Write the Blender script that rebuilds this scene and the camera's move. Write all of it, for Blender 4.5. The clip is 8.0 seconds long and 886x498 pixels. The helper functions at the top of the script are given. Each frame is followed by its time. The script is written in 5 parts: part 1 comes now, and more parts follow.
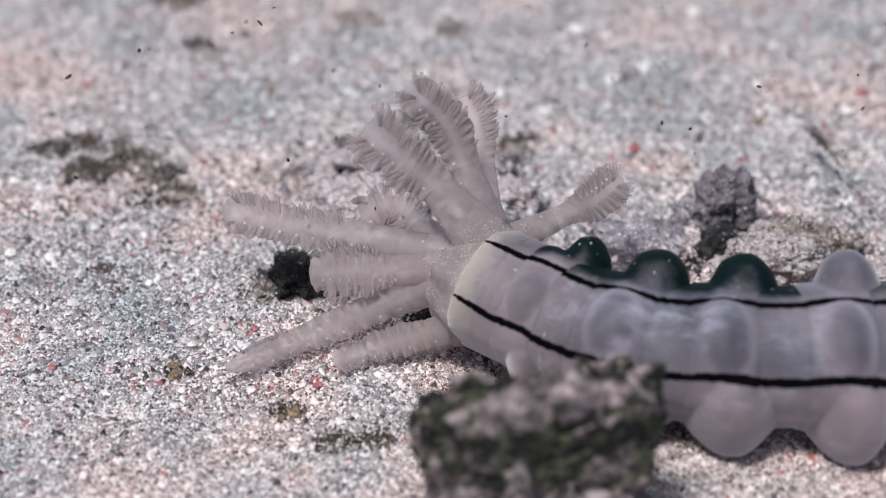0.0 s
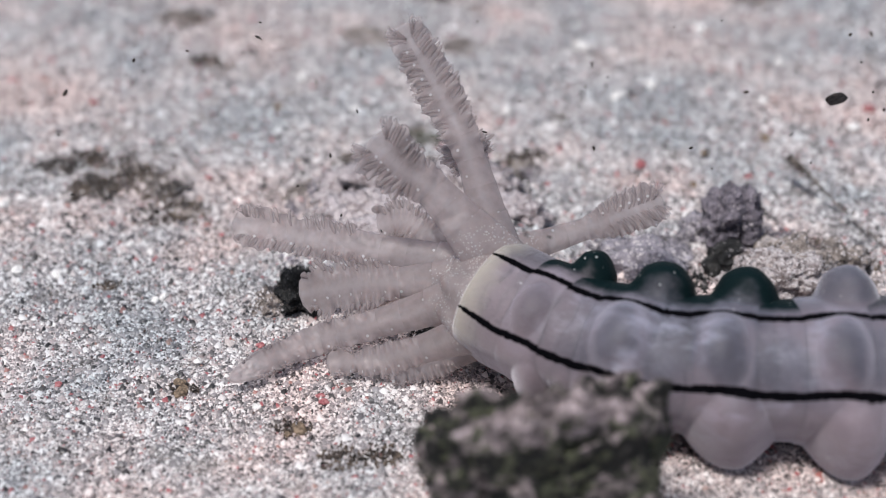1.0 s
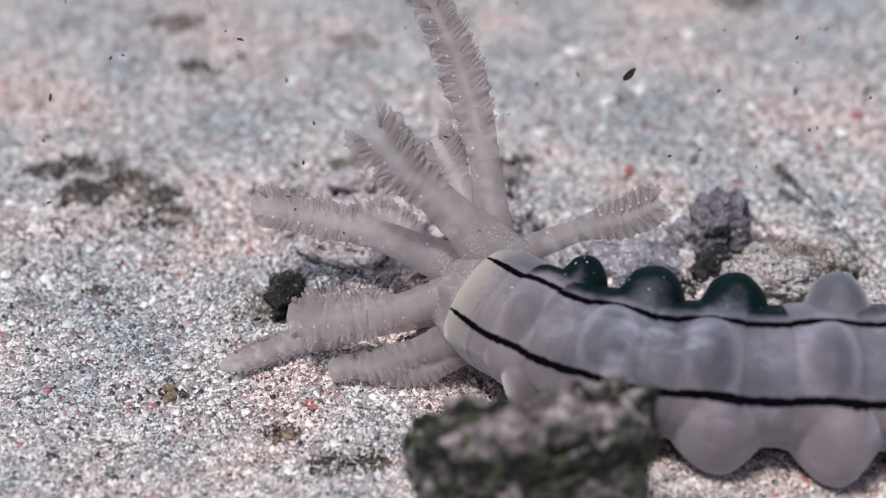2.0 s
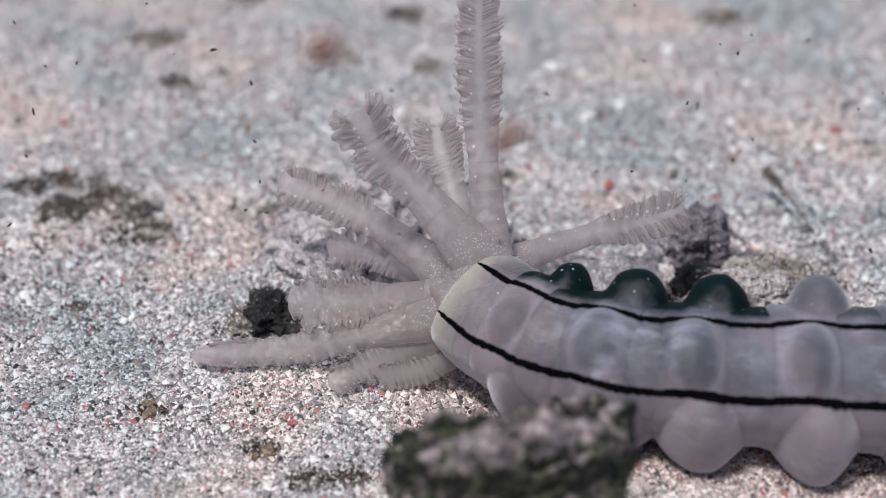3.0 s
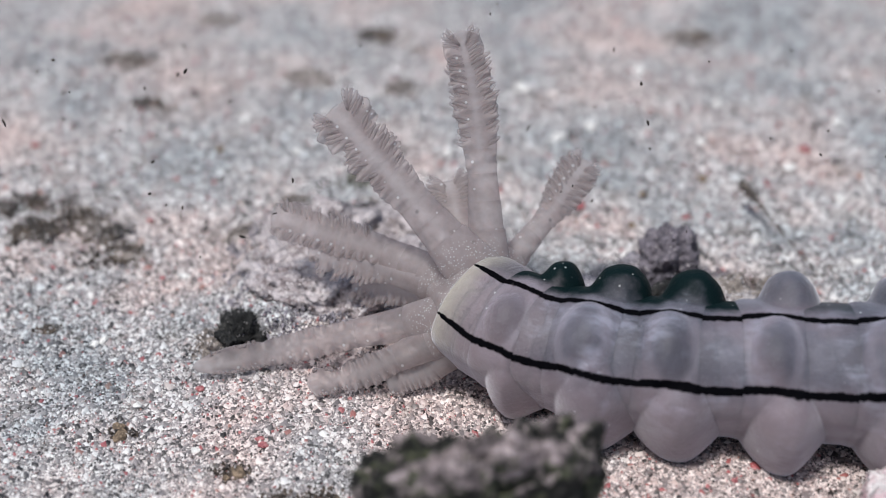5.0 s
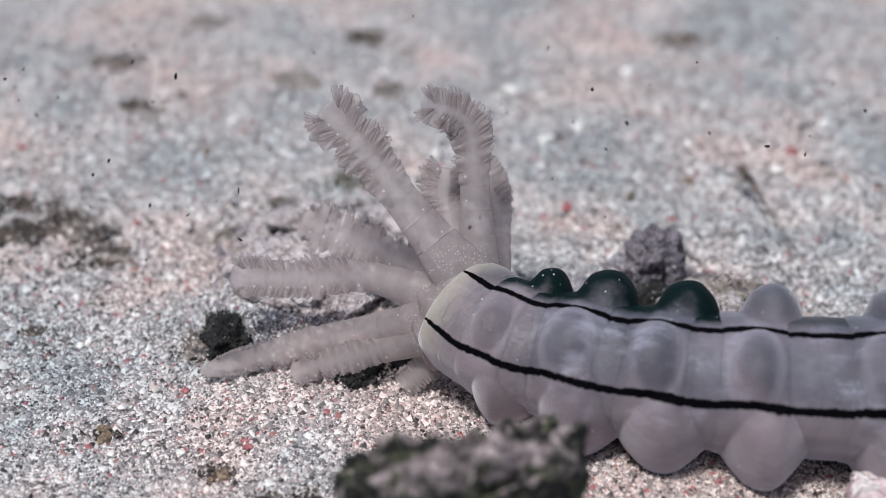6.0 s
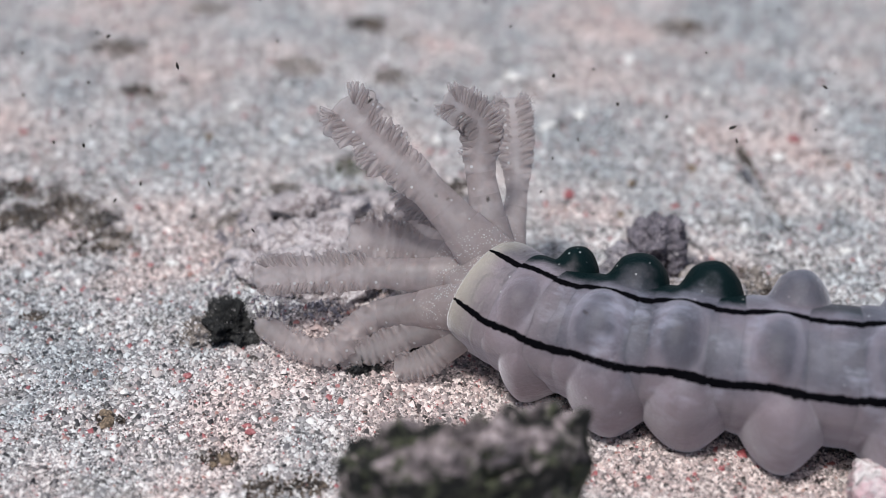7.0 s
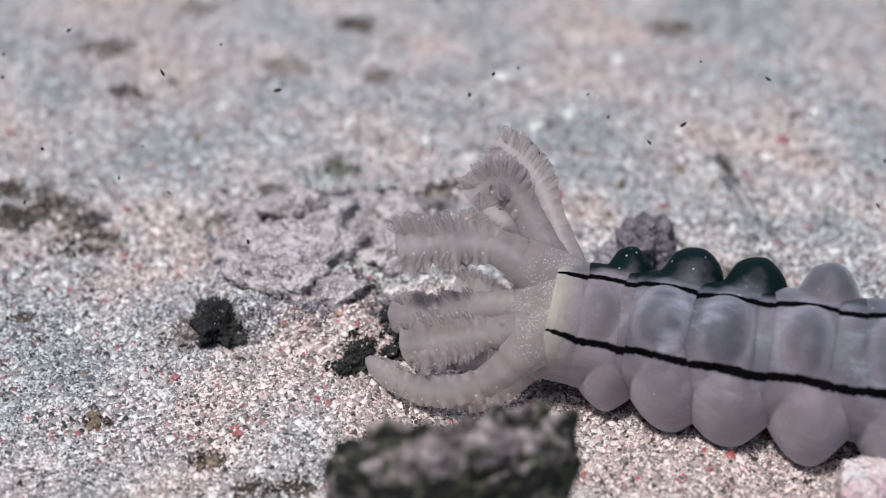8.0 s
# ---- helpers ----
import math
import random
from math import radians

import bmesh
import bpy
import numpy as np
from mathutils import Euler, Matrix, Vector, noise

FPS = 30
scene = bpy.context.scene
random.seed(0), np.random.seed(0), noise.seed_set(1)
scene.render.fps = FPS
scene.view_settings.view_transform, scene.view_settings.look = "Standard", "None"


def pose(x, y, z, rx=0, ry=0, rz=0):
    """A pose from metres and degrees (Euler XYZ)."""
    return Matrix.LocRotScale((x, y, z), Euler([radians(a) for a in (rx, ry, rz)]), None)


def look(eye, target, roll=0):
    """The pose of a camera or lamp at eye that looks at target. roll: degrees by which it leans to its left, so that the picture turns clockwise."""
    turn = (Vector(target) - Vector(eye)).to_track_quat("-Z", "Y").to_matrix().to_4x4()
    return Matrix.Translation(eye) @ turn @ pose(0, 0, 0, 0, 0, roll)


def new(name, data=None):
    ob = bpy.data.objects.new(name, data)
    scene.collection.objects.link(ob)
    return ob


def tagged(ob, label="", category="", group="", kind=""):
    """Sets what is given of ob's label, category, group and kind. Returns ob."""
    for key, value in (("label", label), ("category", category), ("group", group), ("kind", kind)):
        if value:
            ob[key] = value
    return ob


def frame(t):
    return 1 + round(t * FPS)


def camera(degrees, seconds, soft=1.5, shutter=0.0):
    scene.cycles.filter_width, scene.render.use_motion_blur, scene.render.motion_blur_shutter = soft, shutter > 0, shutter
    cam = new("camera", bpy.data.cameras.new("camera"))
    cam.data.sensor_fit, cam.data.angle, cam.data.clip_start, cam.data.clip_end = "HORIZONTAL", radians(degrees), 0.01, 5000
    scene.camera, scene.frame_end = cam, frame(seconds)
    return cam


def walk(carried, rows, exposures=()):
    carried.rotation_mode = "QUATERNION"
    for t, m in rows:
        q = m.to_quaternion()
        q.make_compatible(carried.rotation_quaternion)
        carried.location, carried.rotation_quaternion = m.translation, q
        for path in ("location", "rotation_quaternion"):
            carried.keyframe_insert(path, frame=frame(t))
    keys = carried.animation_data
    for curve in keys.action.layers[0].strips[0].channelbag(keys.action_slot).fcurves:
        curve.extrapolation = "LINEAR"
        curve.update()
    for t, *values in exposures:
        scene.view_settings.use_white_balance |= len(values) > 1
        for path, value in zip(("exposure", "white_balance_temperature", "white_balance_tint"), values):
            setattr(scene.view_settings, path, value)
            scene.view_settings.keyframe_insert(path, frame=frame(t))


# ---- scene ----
MM = 0.001
cam = camera(32.0, 8.0, soft=0.75)
cam.data.dof.use_dof = True
cam.data.dof.focus_distance = 0.248
cam.data.dof.aperture_fstop = 11.0
CAM = [
    (0, 0.00000, -0.22980, 0.14923, 0.000, -33.000, 0.000),
    (0.5, -0.00005, -0.22966, 0.14936, 0.166, -32.748, 0.087),
    (1, 0.00038, -0.22972, 0.14922, 0.230, -32.390, 0.208),
    (1.5, 0.00048, -0.22988, 0.14953, 0.173, -32.367, 0.136),
    (3, 0.00127, -0.23022, 0.15000, -0.601, -31.705, -0.278),
    (3.5, 0.00214, -0.23025, 0.15063, -0.713, -31.483, -0.202),
    (4, 0.00229, -0.23025, 0.15069, -0.917, -31.341, -0.289),
    (4.5, 0.00231, -0.23070, 0.15109, -1.187, -31.177, -0.421),
    (6, 0.00438, -0.23079, 0.15090, -1.558, -30.952, -0.524),
    (6.5, 0.00361, -0.23095, 0.15054, -1.544, -31.152, -0.745),
    (7, 0.00344, -0.23088, 0.15042, -1.533, -31.363, -0.772),
    (7.5, 0.00385, -0.23067, 0.15036, -1.636, -31.349, -0.817),
    (8, 0.00391, -0.23051, 0.15027, -1.848, -31.341, -0.901),
]
walk(cam, [(t, pose(x, y, z, 90 + pitch, roll, yaw)) for t, x, y, z, yaw, pitch, roll in CAM],
     exposures=[(0.0, 0.1, 6380, 9), (3.0, 0.04, 6270, 5), (8.0, 0.06, 6270, 5)])

# ---------------------------------------------------------------- light
world = bpy.data.worlds.new("world")
scene.world = world
world.use_nodes = True
wn = world.node_tree.nodes
sky = wn.new("ShaderNodeTexSky")
sky.sky_type = "NISHITA"
sky.sun_disc = False
sky.sun_elevation, sky.sun_rotation = radians(67.2), radians(222.0)
sky.air_density, sky.dust_density = 1.0, 3.0
world.node_tree.links.new(sky.outputs[0], wn["Background"].inputs[0])
wn["Background"].inputs[1].default_value = 0.1
sun = new("sun", bpy.data.lights.new("sun", "SUN"))
sun.data.energy, sun.data.angle, sun.data.color = 3.2, radians(9), (1.0, 0.95, 0.93)
sun.matrix_world = look((-0.45, -0.5, 1.6), (0, 0, 0))


# ---------------------------------------------------------------- material helpers
class Net:
    """Short hand for one node material."""

    def __init__(self, name):
        self.mat = bpy.data.materials.new(name)
        self.mat.use_nodes = True
        self.tree = self.mat.node_tree
        self.bsdf = self.tree.nodes["Principled BSDF"]
        self.out = self.tree.nodes["Material Output"]
        self.obj = self.node("ShaderNodeTexCoord").outputs["Object"]

    def node(self, kind, **props):
        n = self.tree.nodes.new(kind)
        for k, v in props.items():
            setattr(n, k, v)
        return n

    def put(self, socket, value):
        if hasattr(value, "links"):
            self.tree.links.new(value, socket)
        elif isinstance(value, tuple) and len(value) == 3 and socket.type == "RGBA":
            socket.default_value = (*value, 1)
        else:
            socket.default_value = value

    def noise(self, scale, detail=4.0, rough=0.6, vec=None, dist=0.0):
        n = self.node("ShaderNodeTexNoise")
        self.put(n.inputs["Vector"], vec or self.obj)
        n.inputs["Scale"].default_value, n.inputs["Detail"].default_value = scale, detail
        n.inputs["Roughness"].default_value, n.inputs["Distortion"].default_value = rough, dist
        return n.outputs["Fac"]

    def cells(self, scale, out="Distance", vec=None):
        n = self.node("ShaderNodeTexVoronoi")
        self.put(n.inputs["Vector"], vec or self.obj)
        n.inputs["Scale"].default_value = scale
        return n.outputs[out]

    def step(self, value, lo, hi, a=0.0, b=1.0):
        n = self.node("ShaderNodeMapRange", interpolation_type="SMOOTHSTEP")
        for s, v in zip(n.inputs, (value, lo, hi, a, b)):
            self.put(s, v)
        return n.outputs[0]

    def maths(self, op, a, b=0.0):
        n = self.node("ShaderNodeMath", operation=op)
        self.put(n.inputs[0], a)
        self.put(n.inputs[1], b)
        return n.outputs[0]

    def mix(self, fac, a, b):
        n = self.node("ShaderNodeMix", data_type="RGBA")
        for s, v in ((n.inputs[0], fac), (n.inputs[6], a), (n.inputs[7], b)):
            self.put(s, v)
        return n.outputs[2]

    def ramp(self, fac, stops):
        n = self.node("ShaderNodeValToRGB")
        while len(n.color_ramp.elements) < len(stops):
            n.color_ramp.elements.new(0.5)
        for e, (p, c) in zip(n.color_ramp.elements, stops):
            e.position, e.color = p, (*c, 1)
        self.put(n.inputs[0], fac)
        return n.outputs[0]

    def xyz(self):
        n = self.node("ShaderNodeSeparateXYZ")
        self.put(n.inputs[0], self.obj)
        return n.outputs

    def bump(self, height, strength, distance):
        n = self.node("ShaderNodeBump")
        self.put(n.inputs["Height"], height)
        n.inputs["Strength"].default_value, n.inputs["Distance"].default_value = strength, distance
        self.put(self.bsdf.inputs["Normal"], n.outputs[0])
        return self

    def done(self, color, rough=0.6, sss=0.0, radius=(1, 0.6, 0.5), scale=0.002, spec=0.5):
        self.put(self.bsdf.inputs["Base Color"], color)
        self.put(self.bsdf.inputs["Roughness"], rough)
        self.bsdf.inputs["Specular IOR Level"].default_value = spec
        if sss:
            self.bsdf.inputs["Subsurface Weight"].default_value = sss
            self.bsdf.inputs["Subsurface Radius"].default_value = radius
            self.bsdf.inputs["Subsurface Scale"].default_value = scale
        return self.mat


def pink_bed(m):
    """Distance from the middle of the pinker sand in which the animal lies."""
    n = m.node("ShaderNodeVectorMath", operation="DISTANCE")
    m.put(n.inputs[0], m.obj)
    n.inputs[1].default_value = (0.028, -0.06, 0.0)
    return n.outputs["Value"]


def sand_bed():
    m = Net("sand_bed")
    patch = m.maths("ADD", m.noise(26, 4, 0.6), m.step(pink_bed(m), 0.09, 0.03, 0.0, 0.13))
    fine = m.cells(1500, "Color")
    sep = m.node("ShaderNodeSeparateColor")
    m.put(sep.inputs[0], fine)
    grain = m.ramp(sep.outputs[0], [(0.0, (0.07, 0.064, 0.064)), (0.25, (0.27, 0.254, 0.26)), (0.6, (0.50, 0.466, 0.464)), (1.0, (0.88, 0.85, 0.84))])
    tint = m.ramp(patch, [(0.38, (0.58, 0.63, 0.665)), (0.5, (0.82, 0.815, 0.825)), (0.64, (1.0, 0.86, 0.825))])
    mul = m.node("ShaderNodeMix", data_type="RGBA", blend_type="MULTIPLY")
    for s, v in ((mul.inputs[0], 1.0), (mul.inputs[6], grain), (mul.inputs[7], tint)):
        m.put(s, v)
    dirt = m.maths("MAXIMUM", m.step(m.noise(38, 5, 0.7), 0.6, 0.72), m.maths("MULTIPLY", m.step(m.noise(125, 4, 0.65), 0.54, 0.7), 0.6))
    col = m.mix(m.maths("MULTIPLY", dirt, 0.7), mul.outputs[2], (0.09, 0.075, 0.06))
    m.bump(m.maths("ADD", m.cells(1500), m.noise(420, 3)), 0.8, 0.0006)
    return m.done(col, 0.75)


def grain_stone():
    m = Net("sand_grain")
    geo = m.node("ShaderNodeNewGeometry").outputs["Random Per Island"]
    col = m.ramp(geo, [(0.0, (0.02, 0.018, 0.018)), (0.08, (0.07, 0.065, 0.065)), (0.22, (0.20, 0.19, 0.195)), (0.46, (0.36, 0.34, 0.344)),
                       (0.62, (0.50, 0.425, 0.41)), (0.70, (0.70, 0.685, 0.675)), (0.955, (0.80, 0.79, 0.78)), (0.965, (0.34, 0.22, 0.18)), (0.982, (0.36, 0.11, 0.12))])
    patch = m.maths("ADD", m.noise(26, 4, 0.6), m.step(pink_bed(m), 0.09, 0.03, 0.0, 0.13))
    tint = m.ramp(patch, [(0.38, (0.66, 0.71, 0.745)), (0.5, (0.88, 0.875, 0.885)), (0.64, (1.0, 0.87, 0.84))])
    mul = m.node("ShaderNodeMix", data_type="RGBA", blend_type="MULTIPLY")
    for s, v in ((mul.inputs[0], 1.0), (mul.inputs[6], col), (mul.inputs[7], tint)):
        m.put(s, v)
    dirt = m.maths("MAXIMUM", m.step(m.noise(38, 5, 0.7), 0.6, 0.72), m.maths("MULTIPLY", m.step(m.noise(125, 4, 0.65), 0.54, 0.7), 0.6))
    col = m.mix(m.maths("MULTIPLY", dirt, 0.65), mul.outputs[2], (0.09, 0.075, 0.06))
    m.bump(m.noise(3500, 2), 0.4, 0.0002)
    return m.done(col, 0.34, spec=0.7)


def rock_skin(name, pale, mid, dark, green=0.0, scale=160, grit_at=0.84):
    m = Net(name)
    n1, n2 = m.noise(scale, 6, 0.7), m.noise(scale * 3.1, 5, 0.7)
    col = m.ramp(n1, [(0.36, dark), (0.5, mid), (0.64, pale)])
    col = m.mix(m.step(n2, 0.5, 0.68), col, dark)
    if green:
        col = m.mix(m.maths("MULTIPLY", m.step(m.noise(scale * 0.8, 3), 0.42, 0.58), green), col, (0.045, 0.075, 0.03))
    grit = m.cells(2600, "Color")
    sep = m.node("ShaderNodeSeparateColor")
    m.put(sep.inputs[0], grit)
    col = m.mix(m.step(sep.outputs[0], grit_at, grit_at + 0.06), col, (0.6, 0.56, 0.56))
    m.bump(m.maths("ADD", n2, m.cells(900)), 0.9, 0.0009)
    return m.done(col, 0.8)


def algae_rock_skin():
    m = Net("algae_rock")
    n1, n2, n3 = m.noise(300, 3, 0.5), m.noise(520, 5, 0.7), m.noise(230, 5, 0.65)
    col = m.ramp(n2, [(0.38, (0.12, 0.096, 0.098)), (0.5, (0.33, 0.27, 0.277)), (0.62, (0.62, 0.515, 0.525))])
    # green algae by height; also paints the lit top pale and shaded sides dark
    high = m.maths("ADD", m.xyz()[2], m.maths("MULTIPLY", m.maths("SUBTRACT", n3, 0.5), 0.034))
    algae_shade = m.maths("MULTIPLY", m.step(high, 0.0276, 0.0236), m.step(high, 0.012, 0.017, 0.2, 1.0))
    algae_shade = m.maths("MULTIPLY", algae_shade, m.step(m.noise(260, 3), 0.32, 0.42))
    col = m.mix(m.maths("MULTIPLY", algae_shade, 0.93), col, m.mix(m.step(n2, 0.4, 0.62), (0.006, 0.010, 0.005), (0.060, 0.074, 0.028)))
    # near-black colour painted in for the shade inside pits
    hole_shade = m.maths("MULTIPLY", m.step(n1, 0.52, 0.46), m.maths("MAXIMUM", algae_shade, 0.5))
    col = m.mix(hole_shade, col, (0.004, 0.005, 0.004))
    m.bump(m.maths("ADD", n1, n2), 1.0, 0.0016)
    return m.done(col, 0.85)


def skin(name, dorsal, collar=False, pod=False):
    """The body wall: blue-grey and milky, black length stripes, a dark green back, a warmer belly."""
    m = Net(name)
    x, y, z = m.xyz()
    m.obj = m.node("ShaderNodeAttribute", attribute_name="rest").outputs["Vector"]
    ang = m.maths("ARCTAN2", y, m.maths("MULTIPLY", x, -1.0))
    rag = m.maths("MULTIPLY", m.maths("SUBTRACT", m.noise(900, 3), 0.5), 0.06)
    if pod:
        sway = m.maths("MULTIPLY", m.maths("ADD", m.maths("COSINE", m.maths("MULTIPLY", z, 2 * math.pi / 0.016)), 1.0), radians(1.4))
        rag = m.maths("SUBTRACT", rag, sway)
    pace = 6.0
    if collar:
        first = m.node("ShaderNodeSeparateXYZ")
        m.put(first.inputs[0], m.obj)
        pace = m.step(first.outputs[2], 0.011, 0.002, 6.0, 6.55)
    wave = m.maths("COSINE", m.maths("MULTIPLY", m.maths("ADD", m.maths("SUBTRACT", ang, radians(83)), rag), pace))
    cloud, wide = m.noise(150, 4, 0.6), m.noise(60, 3, 0.5)
    streak = m.node("ShaderNodeMapping")
    m.put(streak.inputs[0], m.obj)
    streak.inputs["Scale"].default_value = (1, 1, 0.4)
    fibre = m.noise(420, 4, 0.6, streak.outputs[0])
    col = m.ramp(m.maths("ADD", m.maths("MULTIPLY", cloud, 0.5), m.maths("MULTIPLY", wide, 0.5)),
                 [(0.36, (0.058, 0.054, 0.070)), (0.5, (0.092, 0.087, 0.110)), (0.64, (0.150, 0.143, 0.175))])
    milk = m.maths("MULTIPLY", m.step(fibre, 0.42, 0.68), m.step(m.noise(95, 3, 0.5), 0.47, 0.62))
    col = m.mix(m.maths("MULTIPLY", m.step(m.noise(55, 3, 0.5, dist=0.6), 0.46, 0.62), 0.5), col, (0.20, 0.155, 0.175))
    col = m.mix(m.maths("MULTIPLY", milk, 0.45), col, (0.42, 0.43, 0.52))
    warm = m.step(m.maths("ADD", ang, m.maths("MULTIPLY", m.maths("SUBTRACT", wide, 0.5), 1.5)), radians(40), radians(-10))
    col = m.mix(m.maths("MULTIPLY", warm, 0.66), col, (0.255, 0.198, 0.215))
    along = m.node("ShaderNodeSeparateXYZ")
    m.put(along.inputs[0], m.obj)
    front = m.step(m.maths("ADD", along.outputs[2], m.maths("MULTIPLY", m.maths("SUBTRACT", wide, 0.5), 0.03)), 0.034, 0.006)
    col = m.mix(m.maths("MULTIPLY", front, 0.75), col, (0.225, 0.178, 0.19))
    turn = m.maths("ADD", ang, m.maths("MULTIPLY", m.maths("SUBTRACT", cloud, 0.5), 0.5))
    col = m.mix(m.maths("MULTIPLY", m.step(m.noise(3200, 2, 0.6), 0.52, 0.7), 0.08), col, (0.4, 0.4, 0.43))
    if pod:
        turn = m.maths("SUBTRACT", turn, m.step(m.maths("ABSOLUTE", m.maths("SUBTRACT", z, 0.0028)), 0.0058, 0.0034, 0.0, radians(9)))
    back = m.maths("MULTIPLY", m.step(turn, radians(82), radians(100)), dorsal)
    col = m.mix(back, col, (0.004, 0.011, 0.012))

    uneven = m.maths("ADD", m.maths("MULTIPLY", m.maths("SUBTRACT", m.noise(130, 2), 0.5), 0.09), m.maths("MULTIPLY", m.maths("SUBTRACT", m.noise(1400, 2), 0.5), 0.05))
    lo, hi = 0.918, 0.966
    if collar:
        split = m.node("ShaderNodeSeparateXYZ")
        m.put(split.inputs[0], m.obj)
        z = split.outputs[2]
        lo = m.step(z, 0.0, 0.008, 1.0, 0.918)
        hi = m.step(z, 0.0, 0.008, 1.004, 0.966)
        cream = m.step(m.maths("ADD", z, m.maths("MULTIPLY", m.maths("SUBTRACT", cloud, 0.5), 0.006)), 0.0075, 0.002)
        col = m.mix(m.maths("MULTIPLY", cream, 0.8), col, (0.34, 0.315, 0.26))
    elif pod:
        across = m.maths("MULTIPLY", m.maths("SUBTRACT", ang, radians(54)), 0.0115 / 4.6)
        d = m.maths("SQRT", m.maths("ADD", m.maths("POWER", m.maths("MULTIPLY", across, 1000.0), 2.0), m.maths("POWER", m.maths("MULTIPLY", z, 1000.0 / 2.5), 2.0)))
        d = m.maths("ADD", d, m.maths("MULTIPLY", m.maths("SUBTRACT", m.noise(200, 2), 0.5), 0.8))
        # light through the thin pod wall, painted: pale rim, dark centre
        rim_light = m.maths("MULTIPLY", m.step(d, 0.9, 1.35), m.step(d, 2.0, 1.45))
        col = m.mix(m.maths("MULTIPLY", rim_light, 0.22), col, (0.34, 0.30, 0.345))
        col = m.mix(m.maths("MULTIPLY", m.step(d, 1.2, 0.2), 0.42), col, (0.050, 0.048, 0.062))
    line = m.maths("MULTIPLY", m.step(m.maths("ADD", wave, uneven), lo, hi), m.step(ang, radians(-14), radians(-4)))
    col = m.mix(line, col, (0.003, 0.003, 0.004))
    depth = m.maths("MULTIPLY", m.maths("SUBTRACT", 1.0, m.maths("MAXIMUM", line, back)), 0.75)
    dots = m.maths("MAXIMUM", m.step(m.cells(300), 0.06, 0.035), m.maths("MULTIPLY", back, m.step(m.cells(520), 0.1, 0.06)))
    dots = m.maths("MULTIPLY", dots, m.maths("SUBTRACT", 1.0, line))
    col = m.mix(m.maths("MULTIPLY", dots, 0.8), col, (0.7, 0.7, 0.7))
    m.bump(m.maths("ADD", m.noise(2600, 3, 0.75), m.maths("ADD", fibre, m.maths("MULTIPLY", m.cells(1500), 0.5))), 0.3, 0.0004)
    m.done(col, 0.52, sss=0.75, radius=(1.0, 0.85, 0.85), scale=0.0035)
    m.put(m.bsdf.inputs["Subsurface Weight"], depth)
    m.put(m.bsdf.inputs["Sheen Weight"], m.maths("MULTIPLY", m.maths("SUBTRACT", 1.0, m.maths("MAXIMUM", line, back)), 0.7))
    m.put(m.bsdf.inputs["Specular IOR Level"], m.maths("MULTIPLY", m.maths("SUBTRACT", 1.0, m.maths("MAXIMUM", line, m.maths("MULTIPLY", back, 0.85))), 0.3))
    m.bsdf.inputs["Sheen Roughness"].default_value = 0.45
    m.bsdf.inputs["Sheen Tint"].default_value = (0.95, 0.93, 1.0, 1)
    return m.mat


def frond(name, clear_share, core=False, flecks=False):
    """Tentacle flesh: thin, milky, a little see-through."""
    m = Net(name)
    x, y, z = m.xyz()
    cloud = m.noise(260, 4, 0.6)
    col = m.ramp(cloud, [(0.3, (0.455, 0.39, 0.387)), (0.7, (0.62, 0.545, 0.542))])
    if core:
        inner = m.maths("ADD", m.maths("ABSOLUTE", x), m.maths("MULTIPLY", m.maths("SUBTRACT", m.noise(240, 3), 0.5), 0.0015))
        col = m.mix(m.maths("MULTIPLY", m.step(inner, 0.0014, 0.0), 0.22), col, (0.86, 0.81, 0.81))
    dots = m.step(m.cells(2300 if flecks else 430), 0.34 if flecks else 0.13, 0.24 if flecks else 0.08)
    if flecks:
        dots = m.maths("MULTIPLY", dots, m.maths("MULTIPLY", m.step(m.noise(300, 3), 0.42, 0.52), m.step(z, 0.0055, 0.001)))
    col = m.mix(dots, col, (0.95, 0.95, 0.95))
    m.bump(m.noise(1500, 3), 0.3, 0.0003)
    m.done(col, 0.4, sss=0.3, radius=(1.0, 0.7, 0.6), scale=0.003)
    glow = m.node("ShaderNodeBsdfTranslucent")
    m.put(glow.inputs[0], col)
    thin = m.node("ShaderNodeMixShader")
    thin.inputs[0].default_value = 0.55
    m.put(thin.inputs[1], m.bsdf.outputs[0])
    m.put(thin.inputs[2], glow.outputs[0])
    clear = m.node("ShaderNodeBsdfTransparent")
    both = m.node("ShaderNodeMixShader")
    share = m.step(m.noise(180, 3), 0.3, 0.7, clear_share - 0.1, clear_share + 0.1)
    m.put(both.inputs[0], share)
    m.put(both.inputs[1], thin.outputs[0])
    m.put(both.inputs[2], clear.outputs[0])
    m.put(m.out.inputs[0], both.outputs[0])
    return m.mat


def plain_mottle(name, a, b, scale=600, rough=0.7):
    m = Net(name)
    n = m.noise(scale, 4, 0.65)
    m.bump(n, 0.6, 0.0004)
    return m.done(m.mix(m.step(n, 0.4, 0.62), a, b), rough)


SAND, GRAIN = sand_bed(), grain_stone()
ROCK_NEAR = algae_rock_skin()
ROCK_GREY = rock_skin("grey_coral_rock", (0.44, 0.41, 0.45), (0.29, 0.265, 0.3), (0.11, 0.1, 0.115), 0.0, 220)
ROCK_MAUVE = rock_skin("mauve_coral_rock", (0.27, 0.24, 0.275), (0.155, 0.137, 0.162), (0.045, 0.04, 0.05), 0.0, 200, 0.955)
ROCK_TAN = rock_skin("tan_rubble", (0.55, 0.5, 0.49), (0.34, 0.29, 0.26), (0.06, 0.048, 0.042), 0.0, 260)
